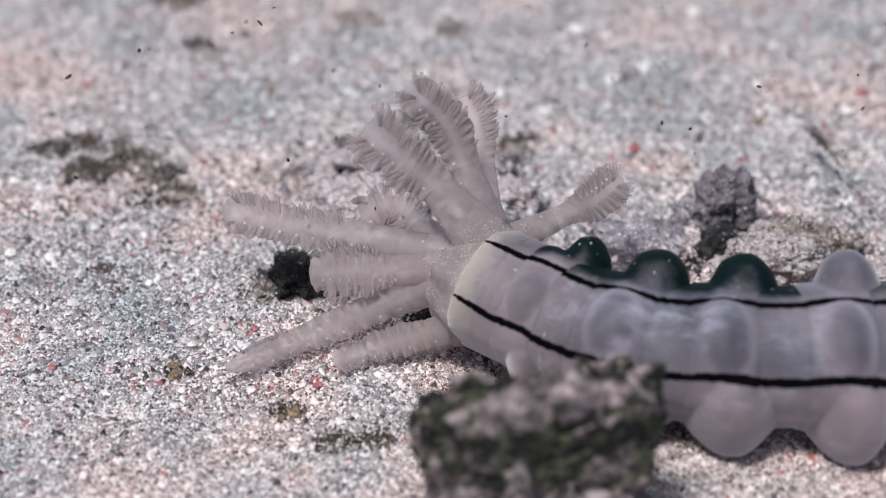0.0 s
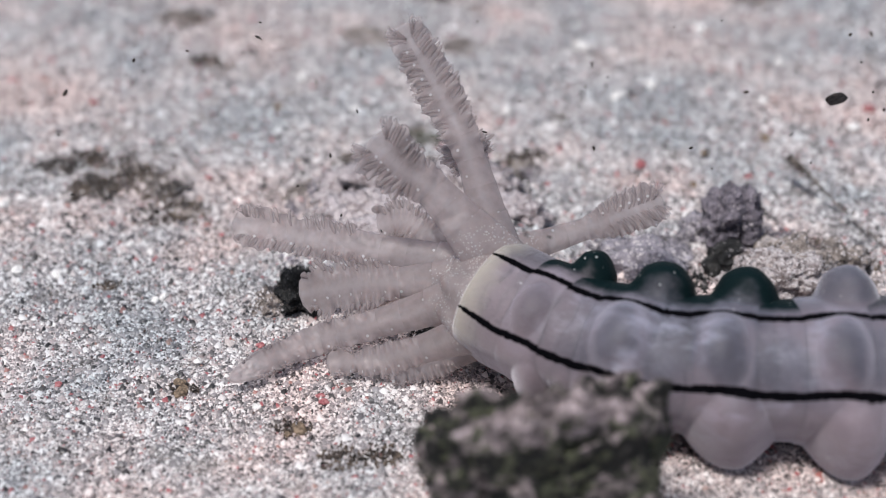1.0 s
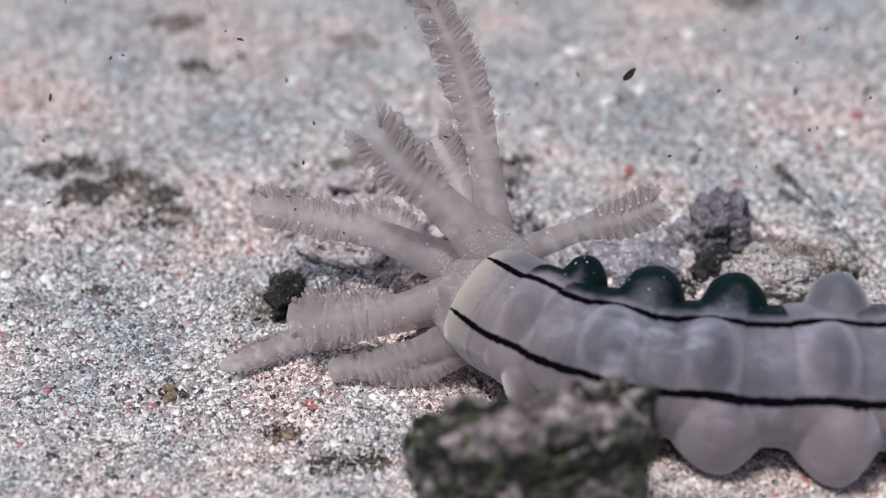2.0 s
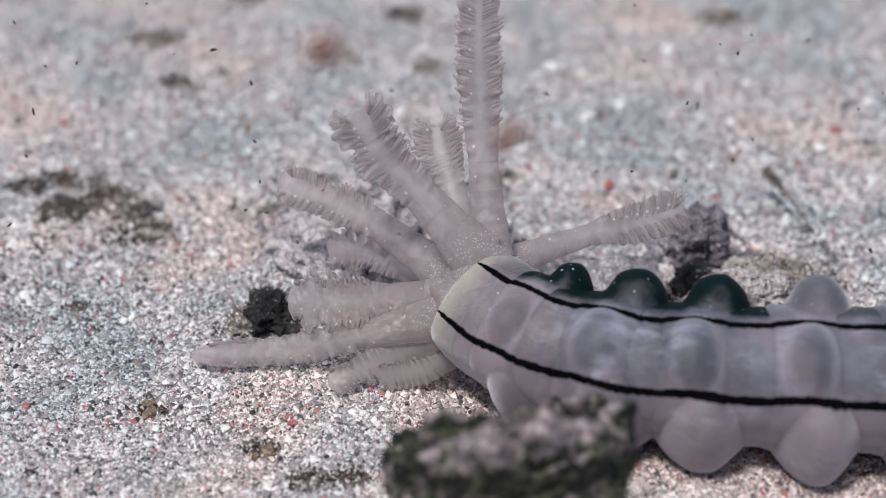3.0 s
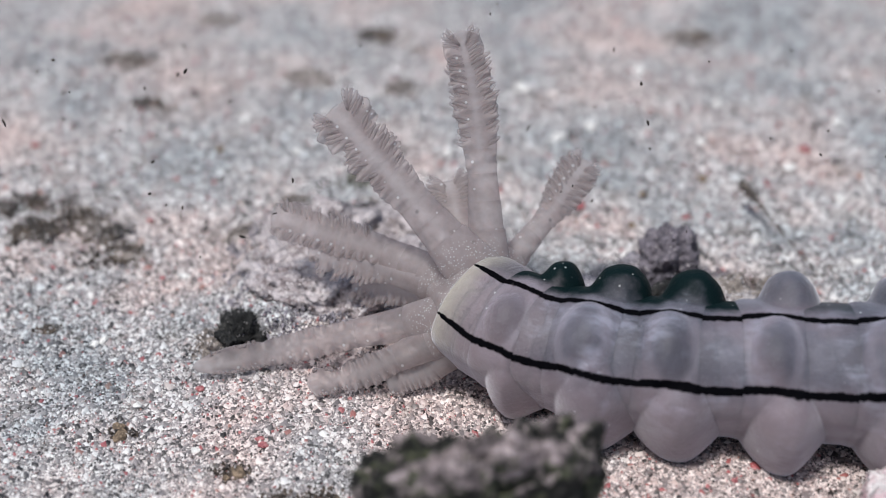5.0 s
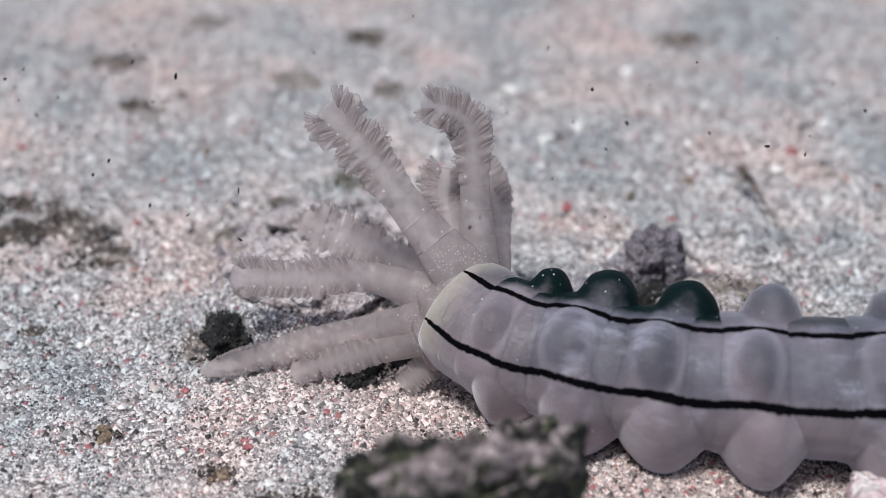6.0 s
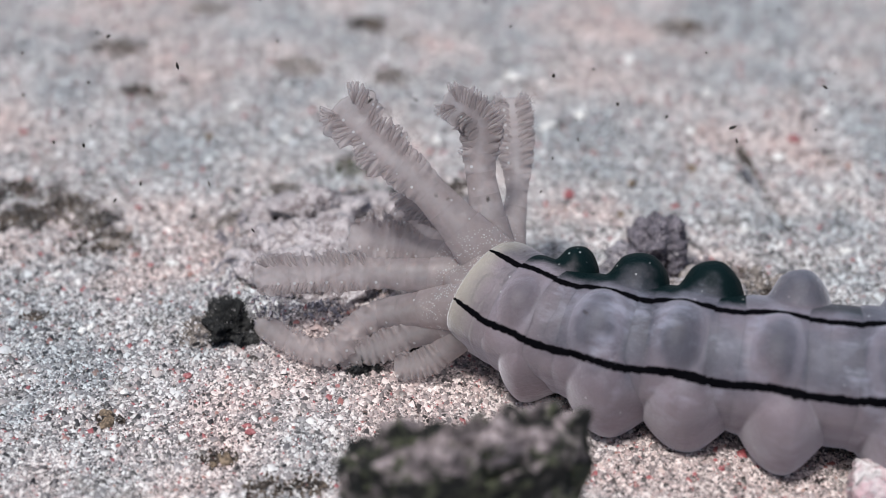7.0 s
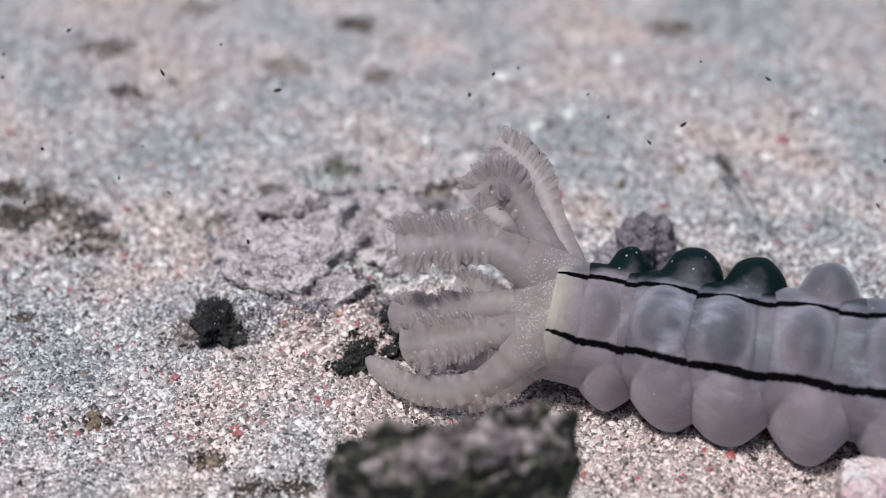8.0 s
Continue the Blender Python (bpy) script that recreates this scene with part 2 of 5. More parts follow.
ROCK_BLACK = rock_skin("black_turf", (0.06, 0.057, 0.054), (0.018, 0.018, 0.018), (0.005, 0.005, 0.006), 0.0, 300, 0.96)
ROCK_PALE = rock_skin("pale_rubble", (0.60, 0.54, 0.545), (0.43, 0.38, 0.39), (0.14, 0.105, 0.105), 0.0, 170)
ROCK_TURF = rock_skin("brown_turf", (0.24, 0.185, 0.14), (0.10, 0.075, 0.06), (0.025, 0.02, 0.018), 0.0, 260, 0.93)
ROCK_GRIT = rock_skin("gritty_rubble", (0.62, 0.57, 0.57), (0.42, 0.37, 0.365), (0.14, 0.11, 0.105), 0.0, 420, 0.72)
ROCK_BROWN = rock_skin("dark_brown_turf", (0.14, 0.115, 0.10), (0.06, 0.05, 0.045), (0.018, 0.015, 0.014), 0.0, 240, 0.9)
ROCK_MOSS = rock_skin("moss_turf", (0.3, 0.29, 0.22), (0.14, 0.14, 0.09), (0.05, 0.05, 0.03), 0.4, 260)
ROCK_PINK = rock_skin("pink_crust", (0.78, 0.75, 0.75), (0.66, 0.60, 0.60), (0.52, 0.33, 0.36), 0.0, 110)
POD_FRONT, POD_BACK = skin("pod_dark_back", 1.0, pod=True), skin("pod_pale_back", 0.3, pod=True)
SKIN_FRONT, SKIN_BACK, SKIN_HEAD = skin("body_wall_dark_back", 1.0), skin("body_wall_pale_back", 0.75), skin("collar_wall", 0.5, True)
FRINGE, BLADE = frond("fringe_flesh", 0.62), frond("blade_flesh", 0.5, True)
STALK, STALK_BASE, CROWN = frond("stalk_flesh", 0.48, True), frond("flecked_stalk_flesh", 0.35, False, True), frond("crown_flesh", 0.3, False, True)
TWIG = plain_mottle("twig_bark", (0.05, 0.04, 0.035), (0.2, 0.17, 0.15))
SPECK = plain_mottle("dark_speck", (0.02, 0.018, 0.018), (0.08, 0.06, 0.05), 2000)
CRUMB = plain_mottle("weed_crumb", (0.05, 0.032, 0.028), (0.16, 0.1, 0.085), 900)
SPECK_RED = plain_mottle("red_brown_speck", (0.16, 0.06, 0.05), (0.3, 0.14, 0.1), 2000)
RED = plain_mottle("red_fragment", (0.27, 0.07, 0.08), (0.42, 0.18, 0.18), 1500)
WHITE = plain_mottle("white_fragment", (0.6, 0.58, 0.56), (0.85, 0.83, 0.8), 1500)
BROWN = plain_mottle("brown_fragment", (0.1, 0.07, 0.045), (0.25, 0.18, 0.12), 1500)


# ---------------------------------------------------------------- mesh helpers
def mesh_of(name, verts, faces, material, smooth=True):
    me = bpy.data.meshes.new(name)
    me.from_pydata([tuple(v) for v in verts], [], faces)
    me.materials.append(material)
    if smooth:
        me.shade_smooth()
    return me


def part(name, me, parent, label=""):
    ob = new(name, me)
    ob.parent = parent
    return tagged(ob, label)


def tube(rings, close=(True, True)):
    """Verts and faces of a lofted tube; rings: arrays of points, all of one count."""
    n = len(rings[0])
    verts = [p for r in rings for p in r]
    faces = [(i * n + j, i * n + (j + 1) % n, (i + 1) * n + (j + 1) % n, (i + 1) * n + j) for i in range(len(rings) - 1) for j in range(n)]
    for end, ring in ((0, 0), (1, len(rings) - 1)):
        if close[end]:
            verts.append(np.mean(rings[ring], axis=0))
            k = len(verts) - 1
            for j in range(n):
                a, b = ring * n + j, ring * n + (j + 1) % n
                faces.append((k, b, a) if end == 0 else (k, a, b))
    return verts, faces


def smoothstep(a, b, x):
    t = np.clip((x - a) / (b - a), 0, 1)
    return t * t * (3 - 2 * t)


def swell(x, y):
    """Height of the sea bed at a place, in metres."""
    far = max(0.0, min(1.0, (math.hypot(x, y) - 0.25) / 3.0))
    h = 0.0016 * noise.noise(Vector((x * 22, y * 22, 1.3))) + 0.0007 * noise.noise(Vector((x * 75, y * 75, 4.1)))
    e = ((abs(x + 0.004) / 0.0235) ** 3 + (abs(y - 0.008) / 0.026) ** 3) * (1 + 0.5 * noise.noise(Vector((x * 90, y * 90, 2.2))))
    k = max(0.0, min(1.0, (1.15 - e) / 0.4))
    h += k * k * (3 - 2 * k) * (0.0036 + 0.0028 * noise.noise(Vector((x * 130, y * 130, 9.2))))
    return h + far * 0.05 * noise.noise(Vector((x * 0.8, y * 0.8, 7.7)))


# ---------------------------------------------------------------- sea bed
def sea_bed():
    n = 420
    s = np.linspace(-1, 1, n)
    xs = np.sinh(s * 11.5) / np.sinh(11.5) * 60.0 + s * 0.13
    verts = [(x, y, swell(x, y)) for y in xs for x in xs]
    faces = [(j * n + i, j * n + i + 1, (j + 1) * n + i + 1, (j + 1) * n + i) for j in range(n - 1) for i in range(n - 1)]
    tagged(new("ground", mesh_of("ground", verts, faces, SAND)), "pale grey and pink coral sand sea bed", "sand", kind="structure")


def sand_grains():
    rng = np.random.default_rng(5)
    base = np.array([(1, 0, -0.5), (0, 1, -0.5), (-1, 0, -0.5), (0, -1, -0.5), (0, 0, 1)], float)
    tris = np.array([(0, 1, 4), (1, 2, 4), (2, 3, 4), (3, 0, 4)])
    count = 400000
    v = rng.random(count) ** 1.45
    y = -0.085 + 0.29 * v
    x = (rng.random(count) * 2 - 1) * (0.068 + 0.055 * (y + 0.085) / 0.2) + 0.005
    r = np.clip(rng.lognormal(math.log(0.00021), 0.5, count), 0.0001, 0.00085) * (0.7 + 0.3 * np.clip((y + 0.085) / 0.09, 0, 1))
    z = np.array([swell(a, b) for a, b in zip(x, y)]) + r * (0.0 + 0.7 * rng.random(count))
    jag = 1 + 0.8 * (rng.random((count, len(base))) - 0.5)
    flat = np.stack([0.8 + 0.6 * rng.random(count), 0.8 + 0.6 * rng.random(count), 0.5 + 0.5 * rng.random(count)], 1)
    turn = rng.random(count) * 6.283
    p = base[None] * jag[:, :, None] + 0.35 * (rng.random((count, len(base), 3)) - 0.5)
    p[:, 4, :2] += 1.3 * (rng.random((count, 2)) - 0.5)
    p = p * flat[:, None, :] * r[:, None, None]
    c, s = np.cos(turn)[:, None], np.sin(turn)[:, None]
    px, py = p[:, :, 0] * c - p[:, :, 1] * s, p[:, :, 0] * s + p[:, :, 1] * c
    p = np.stack([px + x[:, None], py + y[:, None], p[:, :, 2] + z[:, None]], 2).reshape(-1, 3)
    f = (tris[None] + (np.arange(count) * len(base))[:, None, None]).reshape(-1, 3)
    me = bpy.data.meshes.new("sand_grains")
    me.vertices.add(len(p))
    me.vertices.foreach_set("co", p.ravel())
    me.loops.add(len(f) * 3)
    me.loops.foreach_set("vertex_index", f.ravel().astype(np.int32))
    me.polygons.add(len(f))
    me.polygons.foreach_set("loop_start", np.arange(len(f), dtype=np.int32) * 3)
    me.update(calc_edges=True)
    me.materials.append(GRAIN)
    tagged(new("sand_grains", me), "loose white, grey and pink coral sand grains", "sand", kind="stuff")


def rock(name, at, size, material, label, category, seed, rough=0.35, pits=0.0, detail=4, sink=0.25, turn=0.0, group="", block=0.0, hairs=0, long=1.0):
    bm = bmesh.new()
    bmesh.ops.create_icosphere(bm, subdivisions=detail, radius=1)
    off = Vector((seed * 3.7, seed * 1.9, seed * 5.3))
    for v in bm.verts:
        d = v.co.normalized()
        k = 1 + rough * noise.noise(d * 1.4 + off) + 0.5 * rough * noise.noise(d * 3.3 + off) + 0.28 * rough * noise.noise(d * 8 + off) + 0.16 * rough * noise.noise(d * 19 + off)
        if pits:
            k -= pits * max(0.0, noise.noise(d * 4.2 - off) - 0.12) + 0.4 * pits * max(0.0, noise.noise(d * 9 - off) - 0.1)
        v.co = d * (k / max(abs(c) for c in d) ** block)
    lo = -(1 - 2 * sink)
    for v in bm.verts:
        v.co.z = max(v.co.z, lo)
        v.co = Vector((v.co.x * size[0] / 2, v.co.y * size[1] / 2, (v.co.z - lo) / (1 - lo) * size[2]))
    rng = random.Random(seed)
    for v in rng.sample(list(bm.verts), min(hairs, len(bm.verts))):
        n = (Vector((v.co.x / size[0], v.co.y / size[1], v.co.z / size[2])) + Vector((rng.uniform(-0.4, 0.4), rng.uniform(-0.4, 0.4), rng.uniform(0, 0.4)))).normalized()
        side = n.orthogonal().normalized() * rng.uniform(0.07, 0.14) * MM
        other = n.cross(side)
        top = bm.verts.new(v.co + n * rng.uniform(0.25, 0.75) * long * MM)
        ring = [bm.verts.new(v.co - n * 0.1 * MM + side * math.cos(a) + other * math.sin(a)) for a in (0, 2.1, 4.2)]
        for i in range(3):
            bm.faces.new((ring[i], ring[(i + 1) % 3], top))
    me = bpy.data.meshes.new(name)
    bm.to_mesh(me)
    bm.free()
    me.materials.append(material)
    me.shade_smooth()
    ob = new(name, me)
    ob.matrix_basis = pose(at[0], at[1], swell(at[0], at[1]) - 0.0006, 0, 0, turn)
    return tagged(ob, label, category, group)


sea_bed()
sand_grains()
rock("algae_rock", (0.0125, -0.0722), (0.0300, 0.0125, 0.0270), ROCK_NEAR, "mauve-crusted rock with green algae, sides painted darker for shade, standing on sand", "rock", 44, 0.3, 0.7, 6, block=0.7, turn=6, hairs=6000, long=1.7)
rock("coral_rock", (0.0503, 0.006), (0.0100, 0.0105, 0.0106), ROCK_MAUVE, "purple-grey weathered coral stone behind the animal", "rock", 5, 0.6, 0.5, 5, block=0.3)
rock("rubble_stone", (0.0600, -0.003), (0.016, 0.012, 0.0065), ROCK_TAN, "tan and white coral rubble half sunk in sand", "rubble", 8, 0.5, 0.4, group="rubble stones")
rock("rubble_stone", (0.0690, -0.001), (0.010, 0.009, 0.006), ROCK_TAN, "brown pitted rubble stone half sunk in sand", "rubble", 11, 0.5, 0.5, group="rubble stones")
rock("rubble_stone", (0.0345, 0.0005), (0.016, 0.013, 0.0042), ROCK_GREY, "flat mauve-grey rubble slab half sunk in sand", "rubble", 14, 0.3, 0.2, group="rubble stones", sink=0.4)
# black stone put in for the shade at the coral rock's foot
rock("rubble_stone", (0.0485, -0.001), (0.0075, 0.008, 0.0055), ROCK_BLACK, "black stone standing in for crevice shade below the coral stone, half sunk in sand", "rubble", 15, 0.5, 0.5, group="rubble stones", hairs=200)
rock("rubble_stone", (0.0565, -0.0075), (0.018, 0.012, 0.0075), ROCK_GRIT, "gritty sand-dusted grey rubble stone half sunk in sand", "rubble", 16, 0.45, 0.3, 5, group="rubble stones", hairs=500)
rock("rubble_stone", (0.0455, 0.009), (0.007, 0.007, 0.005), ROCK_GREY, "dark grey rubble stone half sunk in sand", "rubble", 12, 0.5, 0.5, group="rubble stones")
rock("turf_lump", (-0.0252, -0.0120), (0.0080, 0.0085, 0.0056), ROCK_BLACK, "black fuzzy turf lump on the sand", "algae", 13, 0.7, 0.5, 5, hairs=2600, long=1.5)
rock("rubble_stone", (-0.0296, -0.0128), (0.0058, 0.006, 0.0042), ROCK_TAN, "tan sand-crusted rubble stone beside a black turf lump", "rubble", 21, 0.6, 0.5, group="rubble stones", hairs=200)
rock("pink_stone", (0.0755, -0.0565), (0.011, 0.010, 0.007), ROCK_PINK, "white stone with a pink coralline crust", "rock", 17, 0.35, block=0.4)

def debris_patch(x, y, size, high, material, seed):
    """Crumbs and fibres of dead weed, heaped loosely."""
    rng = random.Random(seed)
    bm = bmesh.new()
    for i in range(int(80 + size * 9000)):
        a, r = rng.uniform(0, 6.283), size * 0.62 * math.sqrt(rng.random()) * rng.uniform(0.5, 1.25)
        px, py = r * math.cos(a) * 1.35, r * math.sin(a)
        heap = max(0.0, 1 - r / (size * 0.62)) * size * high * 0.45
        k = rng.uniform(0.2, 0.75) * MM * (0.7 + size * 60)
        m = Matrix.Translation((px, py, swell(x + px, y + py) - swell(x, y) + heap * rng.random() + 0.2 * k)) @ pose(0, 0, 0, rng.uniform(0, 360), rng.uniform(0, 360), rng.uniform(0, 360)) @ Matrix.Diagonal((k * rng.uniform(0.7, 2.2), k * rng.uniform(0.5, 1), k * rng.uniform(0.3, 0.8), 1))
        bmesh.ops.create_icosphere(bm, subdivisions=1, radius=0.62, matrix=m)
    me = bpy.data.meshes.new("debris_patch")
    bm.to_mesh(me)
    bm.free()
    me.materials.append(material)
    ob = new("debris_patch", me)
    ob.location = (x, y, swell(x, y))
    tagged(ob, "dark crumbs of turf and weed lying on sand", "debris", "debris patches", "stuff")


for tx, ty, size, seed in ((5.0, -9.5, 5, 71), (7.0, -15.0, 5, 72), (-0.5, -18.0, 5, 73), (5.2, -17.3, 5, 76), (-1.9, -22.1, 5, 77), (7.1, -15.6, 4, 79)):
    rock("turf_lump", (tx * MM, ty * MM), (size * MM, size * 0.8 * MM, size * 0.5 * MM), ROCK_BLACK, "ragged black turf patch beside coral rubble", "algae", seed, 0.8, 0.7, 5, hairs=600, turn=seed * 31)

for tx, ty, size, seed in ((-20, 23, 12, 81), (-11, 20, 13, 82), (-2, 23, 12, 83), (7, 21, 11, 84), (-18, 11, 13, 85), (-8, 9, 14, 86), (3, 10, 12, 87),
                           (-14, -1, 12, 88), (-5, -5, 9, 89), (-20, 2, 9, 90), (12, 13, 10, 91)):
    rock("crust_stone", (tx * MM, ty * MM), (size * 1.15 * MM, size * MM, size * 0.36 * MM), ROCK_PALE, "pale pink-grey coral crust stone bedded in sand", "rubble", seed, 0.6, 0.5, 4,
         sink=0.42, turn=seed * 53, group="crust stones", hairs=250)

# turf and debris patches: x, y, size, height share, material
for tx, ty, size, high, mat, seed in (
        (-10.5, -52.5, 5, 0.3, ROCK_TURF, 110),
        (-23.7, -45.2, 4, 0.3, ROCK_TURF, 111),
        (-42.1, -35.1, 3, 0.4, ROCK_TURF, 112),
        (-16.1, -52.9, 5, 0.3, ROCK_TURF, 113),
        (-59.5, -6.3, 3, 0.3, ROCK_TURF, 114),
        (66.0, 5.5, 6, 0.4, ROCK_TURF, 91), (73.0, 1.5, 6, 0.5, ROCK_TURF, 92), (60.0, 8.0, 6, 0.3, ROCK_GREY, 93), (29.0, 5.5, 7, 0.3, ROCK_GREY, 94), (39.0, 6.0, 7, 0.3, ROCK_GREY, 95), (53.0, -9.0, 8, 0.3, ROCK_GREY, 96),
        (63.0, -8.0, 7, 0.3, ROCK_TAN, 97), (70.0, -6.0, 7, 0.3, ROCK_TAN, 98), (24.0, -2.0, 6, 0.3, ROCK_GREY, 99), (42.0, -6.0, 6, 0.4, ROCK_BLACK, 100),
        (-12.1, 30.8, 7, 0.5, ROCK_GREY, 31), (-8.5, 27.0, 7, 0.5, ROCK_BLACK, 30), (-4.6, 33.3, 8, 0.5, ROCK_GREY, 32), (-1.3, 29.0, 8, 0.6, ROCK_BLACK, 33), (4.2, 29.4, 8, 0.6, ROCK_BLACK, 34), (1.0, 24.0, 5, 0.6, ROCK_GREY, 29),
        (6.4, 29.0, 6, 0.5, ROCK_GREY, 35), (10.8, 30.1, 6, 0.5, ROCK_BLACK, 36), (15.2, 33.4, 5, 0.6, ROCK_GREY, 37), (-6.0, 47.4, 6, 0.9, ROCK_MOSS, 38),
        (-19.2, 39.2, 5, 0.5, ROCK_TAN, 39), (-0.7, -2.8, 6, 0.5, ROCK_TURF, 40), (4.2, -8.2, 7, 0.5, ROCK_GREY, 41), (6.6, -14.8, 6, 0.7, ROCK_BLACK, 42),
        (-0.5, -18.3, 5, 0.6, ROCK_BLACK, 43), (-3.7, -22.3, 4, 0.5, ROCK_BLACK, 44), (-8.4, -11.0, 6, 0.5, ROCK_GREY, 45), (-30.4, -13.8, 4.5, 0.6, ROCK_TAN, 46),
        (-18.9, -12.2, 6, 0.5, ROCK_GREY, 47), (-60.6, 33.7, 8, 0.45, ROCK_TURF, 48), (-66.5, 28.0, 8, 0.45, ROCK_TURF, 49), (-51.8, 19.8, 9, 0.4, ROCK_TURF, 50),
        (-56.5, 29.0, 6, 0.5, ROCK_TAN, 51), (-61.6, 104.5, 9, 0.4, ROCK_TURF, 52), (-20.3, 98.3, 8, 0.4, ROCK_TAN, 53), (1.9, 90.7, 7, 0.5, ROCK_TAN, 54),
        (-3.7, 119.8, 9, 0.5, ROCK_TURF, 55), (-43.3, 132.0, 8, 0.6, ROCK_TAN, 56), (-53.0, 81.2, 7, 0.5, ROCK_TURF, 57), (74.3, 121.8, 9, 0.4, ROCK_TURF, 58),
        # grey patches near x -27 stand in for shade on the mound's left side
        (-27.5, 20.0, 6, 0.4, ROCK_GREY, 63), (-27.0, 10.0, 6, 0.4, ROCK_GREY, 64), (-26.5, 1.0, 5, 0.4, ROCK_GREY, 65), (-20.0, 31.0, 6, 0.4, ROCK_GREY, 66), (-14.0, -6.0, 6, 0.3, ROCK_GREY, 67),
        (-28.2, 27.0, 5, 0.6, ROCK_TAN, 59), (13.0, 39.4, 5, 0.7, ROCK_TURF, 60), (17.5, 41.5, 4, 0.7, ROCK_TURF, 61), (-70.5, 38.0, 7, 0.4, ROCK_TURF, 62)):
    debris_patch(tx * MM, ty * MM, size * MM, high, mat, seed)


# low clumps of dark turf lying between the stones and over the open sand
for k, (tx, ty, size) in enumerate(((-76.5, 35.3, 6.8), (-71.6, 24.9, 5.6), (-60.7, 33.7, 6.2), (-54.3, 28.2, 6.8), (-50.5, 20.7, 5.6), (13.5, 36.6, 6.0),
                           (11.6, 31.5, 4.2), (23.6, 56.8, 3.5), (-18.7, 97.8, 7.0), (2.1, 92.9, 5.5), (-61.5, 105.4, 7.0), (-30.1, 24.9, 4.2),
                           (-64.5, 37.1, 5.6), (-57.5, 28.2, 6.2), (-49.7, 19.7, 6.2), (-67.5, 27.2, 7.4), (-17.5, 94.3, 5.5), (2.2, 93.1, 5.0), (-43.3, 132, 7.0),
                           (-62.4, 105.5, 5.0), (-52.9, 82.3, 4.5), (-2.3, 121.5, 5.5), (-7.3, 52.3, 4.0), (5.9, 113, 3.5), (73.9, 123.6, 7.0),
                           # this row of clumps stands in for the shaded crevice round the mound
                           (-7.3, 35.7, 5.1), (-2.8, 30.8, 6.0), (1.6, 27.9, 5.1), (6, 28.3, 5.1), (10.4, 30.7, 5.1), (15, 35.2, 4.2), (-19, 35.8, 5.1), (-22.8, 27, 5.1))):
    rock("turf_clump", (tx * MM, ty * MM), (size * 1.25 * MM, size * 0.9 * MM, size * 0.2 * MM), ROCK_TAN if ty > 60 or k % 3 == 2 else ROCK_TURF if k % 3 == 1 else ROCK_BROWN, "low brown turf clump lying on sand", "algae", 200 + k, 0.9, 0.7, 4,
         sink=0.42, turn=k * 67, group="turf clumps", hairs=700)


def chip(x, y, size, mat, label, name="shell_chip"):
    """An angular fragment lying half in the sand."""
    rng = random.Random(int(x * 977 + y * 131))
    bm = bmesh.new()
    bmesh.ops.create_icosphere(bm, subdivisions=2, radius=1)
    sx, sy, sz = rng.uniform(0.8, 1.3), rng.uniform(0.6, 0.95), rng.uniform(0.4, 0.7)
    off = Vector((rng.uniform(0, 50), 0, 0))
    for v in bm.verts:
        v.co *= 1 + 0.5 * noise.noise(v.co * 1.3 + off) + 0.15 * noise.noise(v.co * 3.1 + off)
        v.co = Vector((v.co.x * sx, v.co.y * sy, v.co.z * sz)) * (size * MM / 2)
    me = bpy.data.meshes.new(name)
    bm.to_mesh(me)
    bm.free()
    me.materials.append(mat)
    ob = new(name, me)
    ob.matrix_basis = pose(x * MM, y * MM, swell(x * MM, y * MM) + size * 0.16 * MM, 0, 0, rng.uniform(0, 360))
    tagged(ob, label, "fragment", "chips on the sand")


for x, y, size in ((37.6, 35.9, 2.6), (-62.0, -34.4, 1.7), (-31.0, -24.0, 1.5), (-20.3, -37.0, 1.2), (-17.7, -0.8, 1.5), (-15.6, 0.2, 1.2), (-13.8, 0.6, 1.3), (-19.6, -38.6, 1.7),
                   (-7.6, -30.7, 1.2), (52.4, -50.2, 1.4), (-47.0, 33.0, 1.8), (58.0, 31.0, 1.5), (-75.0, 62.0, 2.2), (88.0, 60.0, 2.6), (-44.0, 49.0, 1.6)):
    chip(x, y, size, RED, "dark red coral fragment in the sand")
for x, y, size in ((50.8, 40.5, 2.2), (-42.3, -35.9, 2.6), (-42.8, -33.8, 2.2), (-22.9, -45.5, 2.4), (64.0, 47.0, 2.0), (-24.5, -47.0, 1.5), (47.0, 28.0, 1.8), (-36.0, 60.0, 2.4)):
    chip(x, y, size, BROWN, "brown organic fragment in the sand")
for x, y, size in ((-4.1, 69.4, 2.8), (43.3, 69.4, 3.4), (36.1, 65.0, 3.0), (98.1, 73.1, 3.0), (73.2, 81.7, 3.0), (-48.9, -10.3, 2.2), (-50.3, -11.5, 2.4), (-76.0, -2.6, 2.6),
                   (-68.8, -3.5, 2.4), (83.0, 52.0, 2.8), (66.0, 62.0, 2.6), (91.0, 40.0, 2.4), (-40.6, -28.4, 1.6), (-38.0, 12.0, 2.2), (30.0, 90.0, 3.4), (58.0, 100.0, 3.2),
                   (-32.0, 75.0, 2.8), (-84.0, 20.0, 2.6), (-58.0, 8.0, 1.8), (12.0, 60.0, 2.4), (70.0, 22.0, 2.0), (88.0, 15.0, 2.2), (-20.0, 60.0, 2.6), (-30.0, -40.0, 1.5)):
    chip(x, y, size, WHITE, "white shell chip lying in the sand")


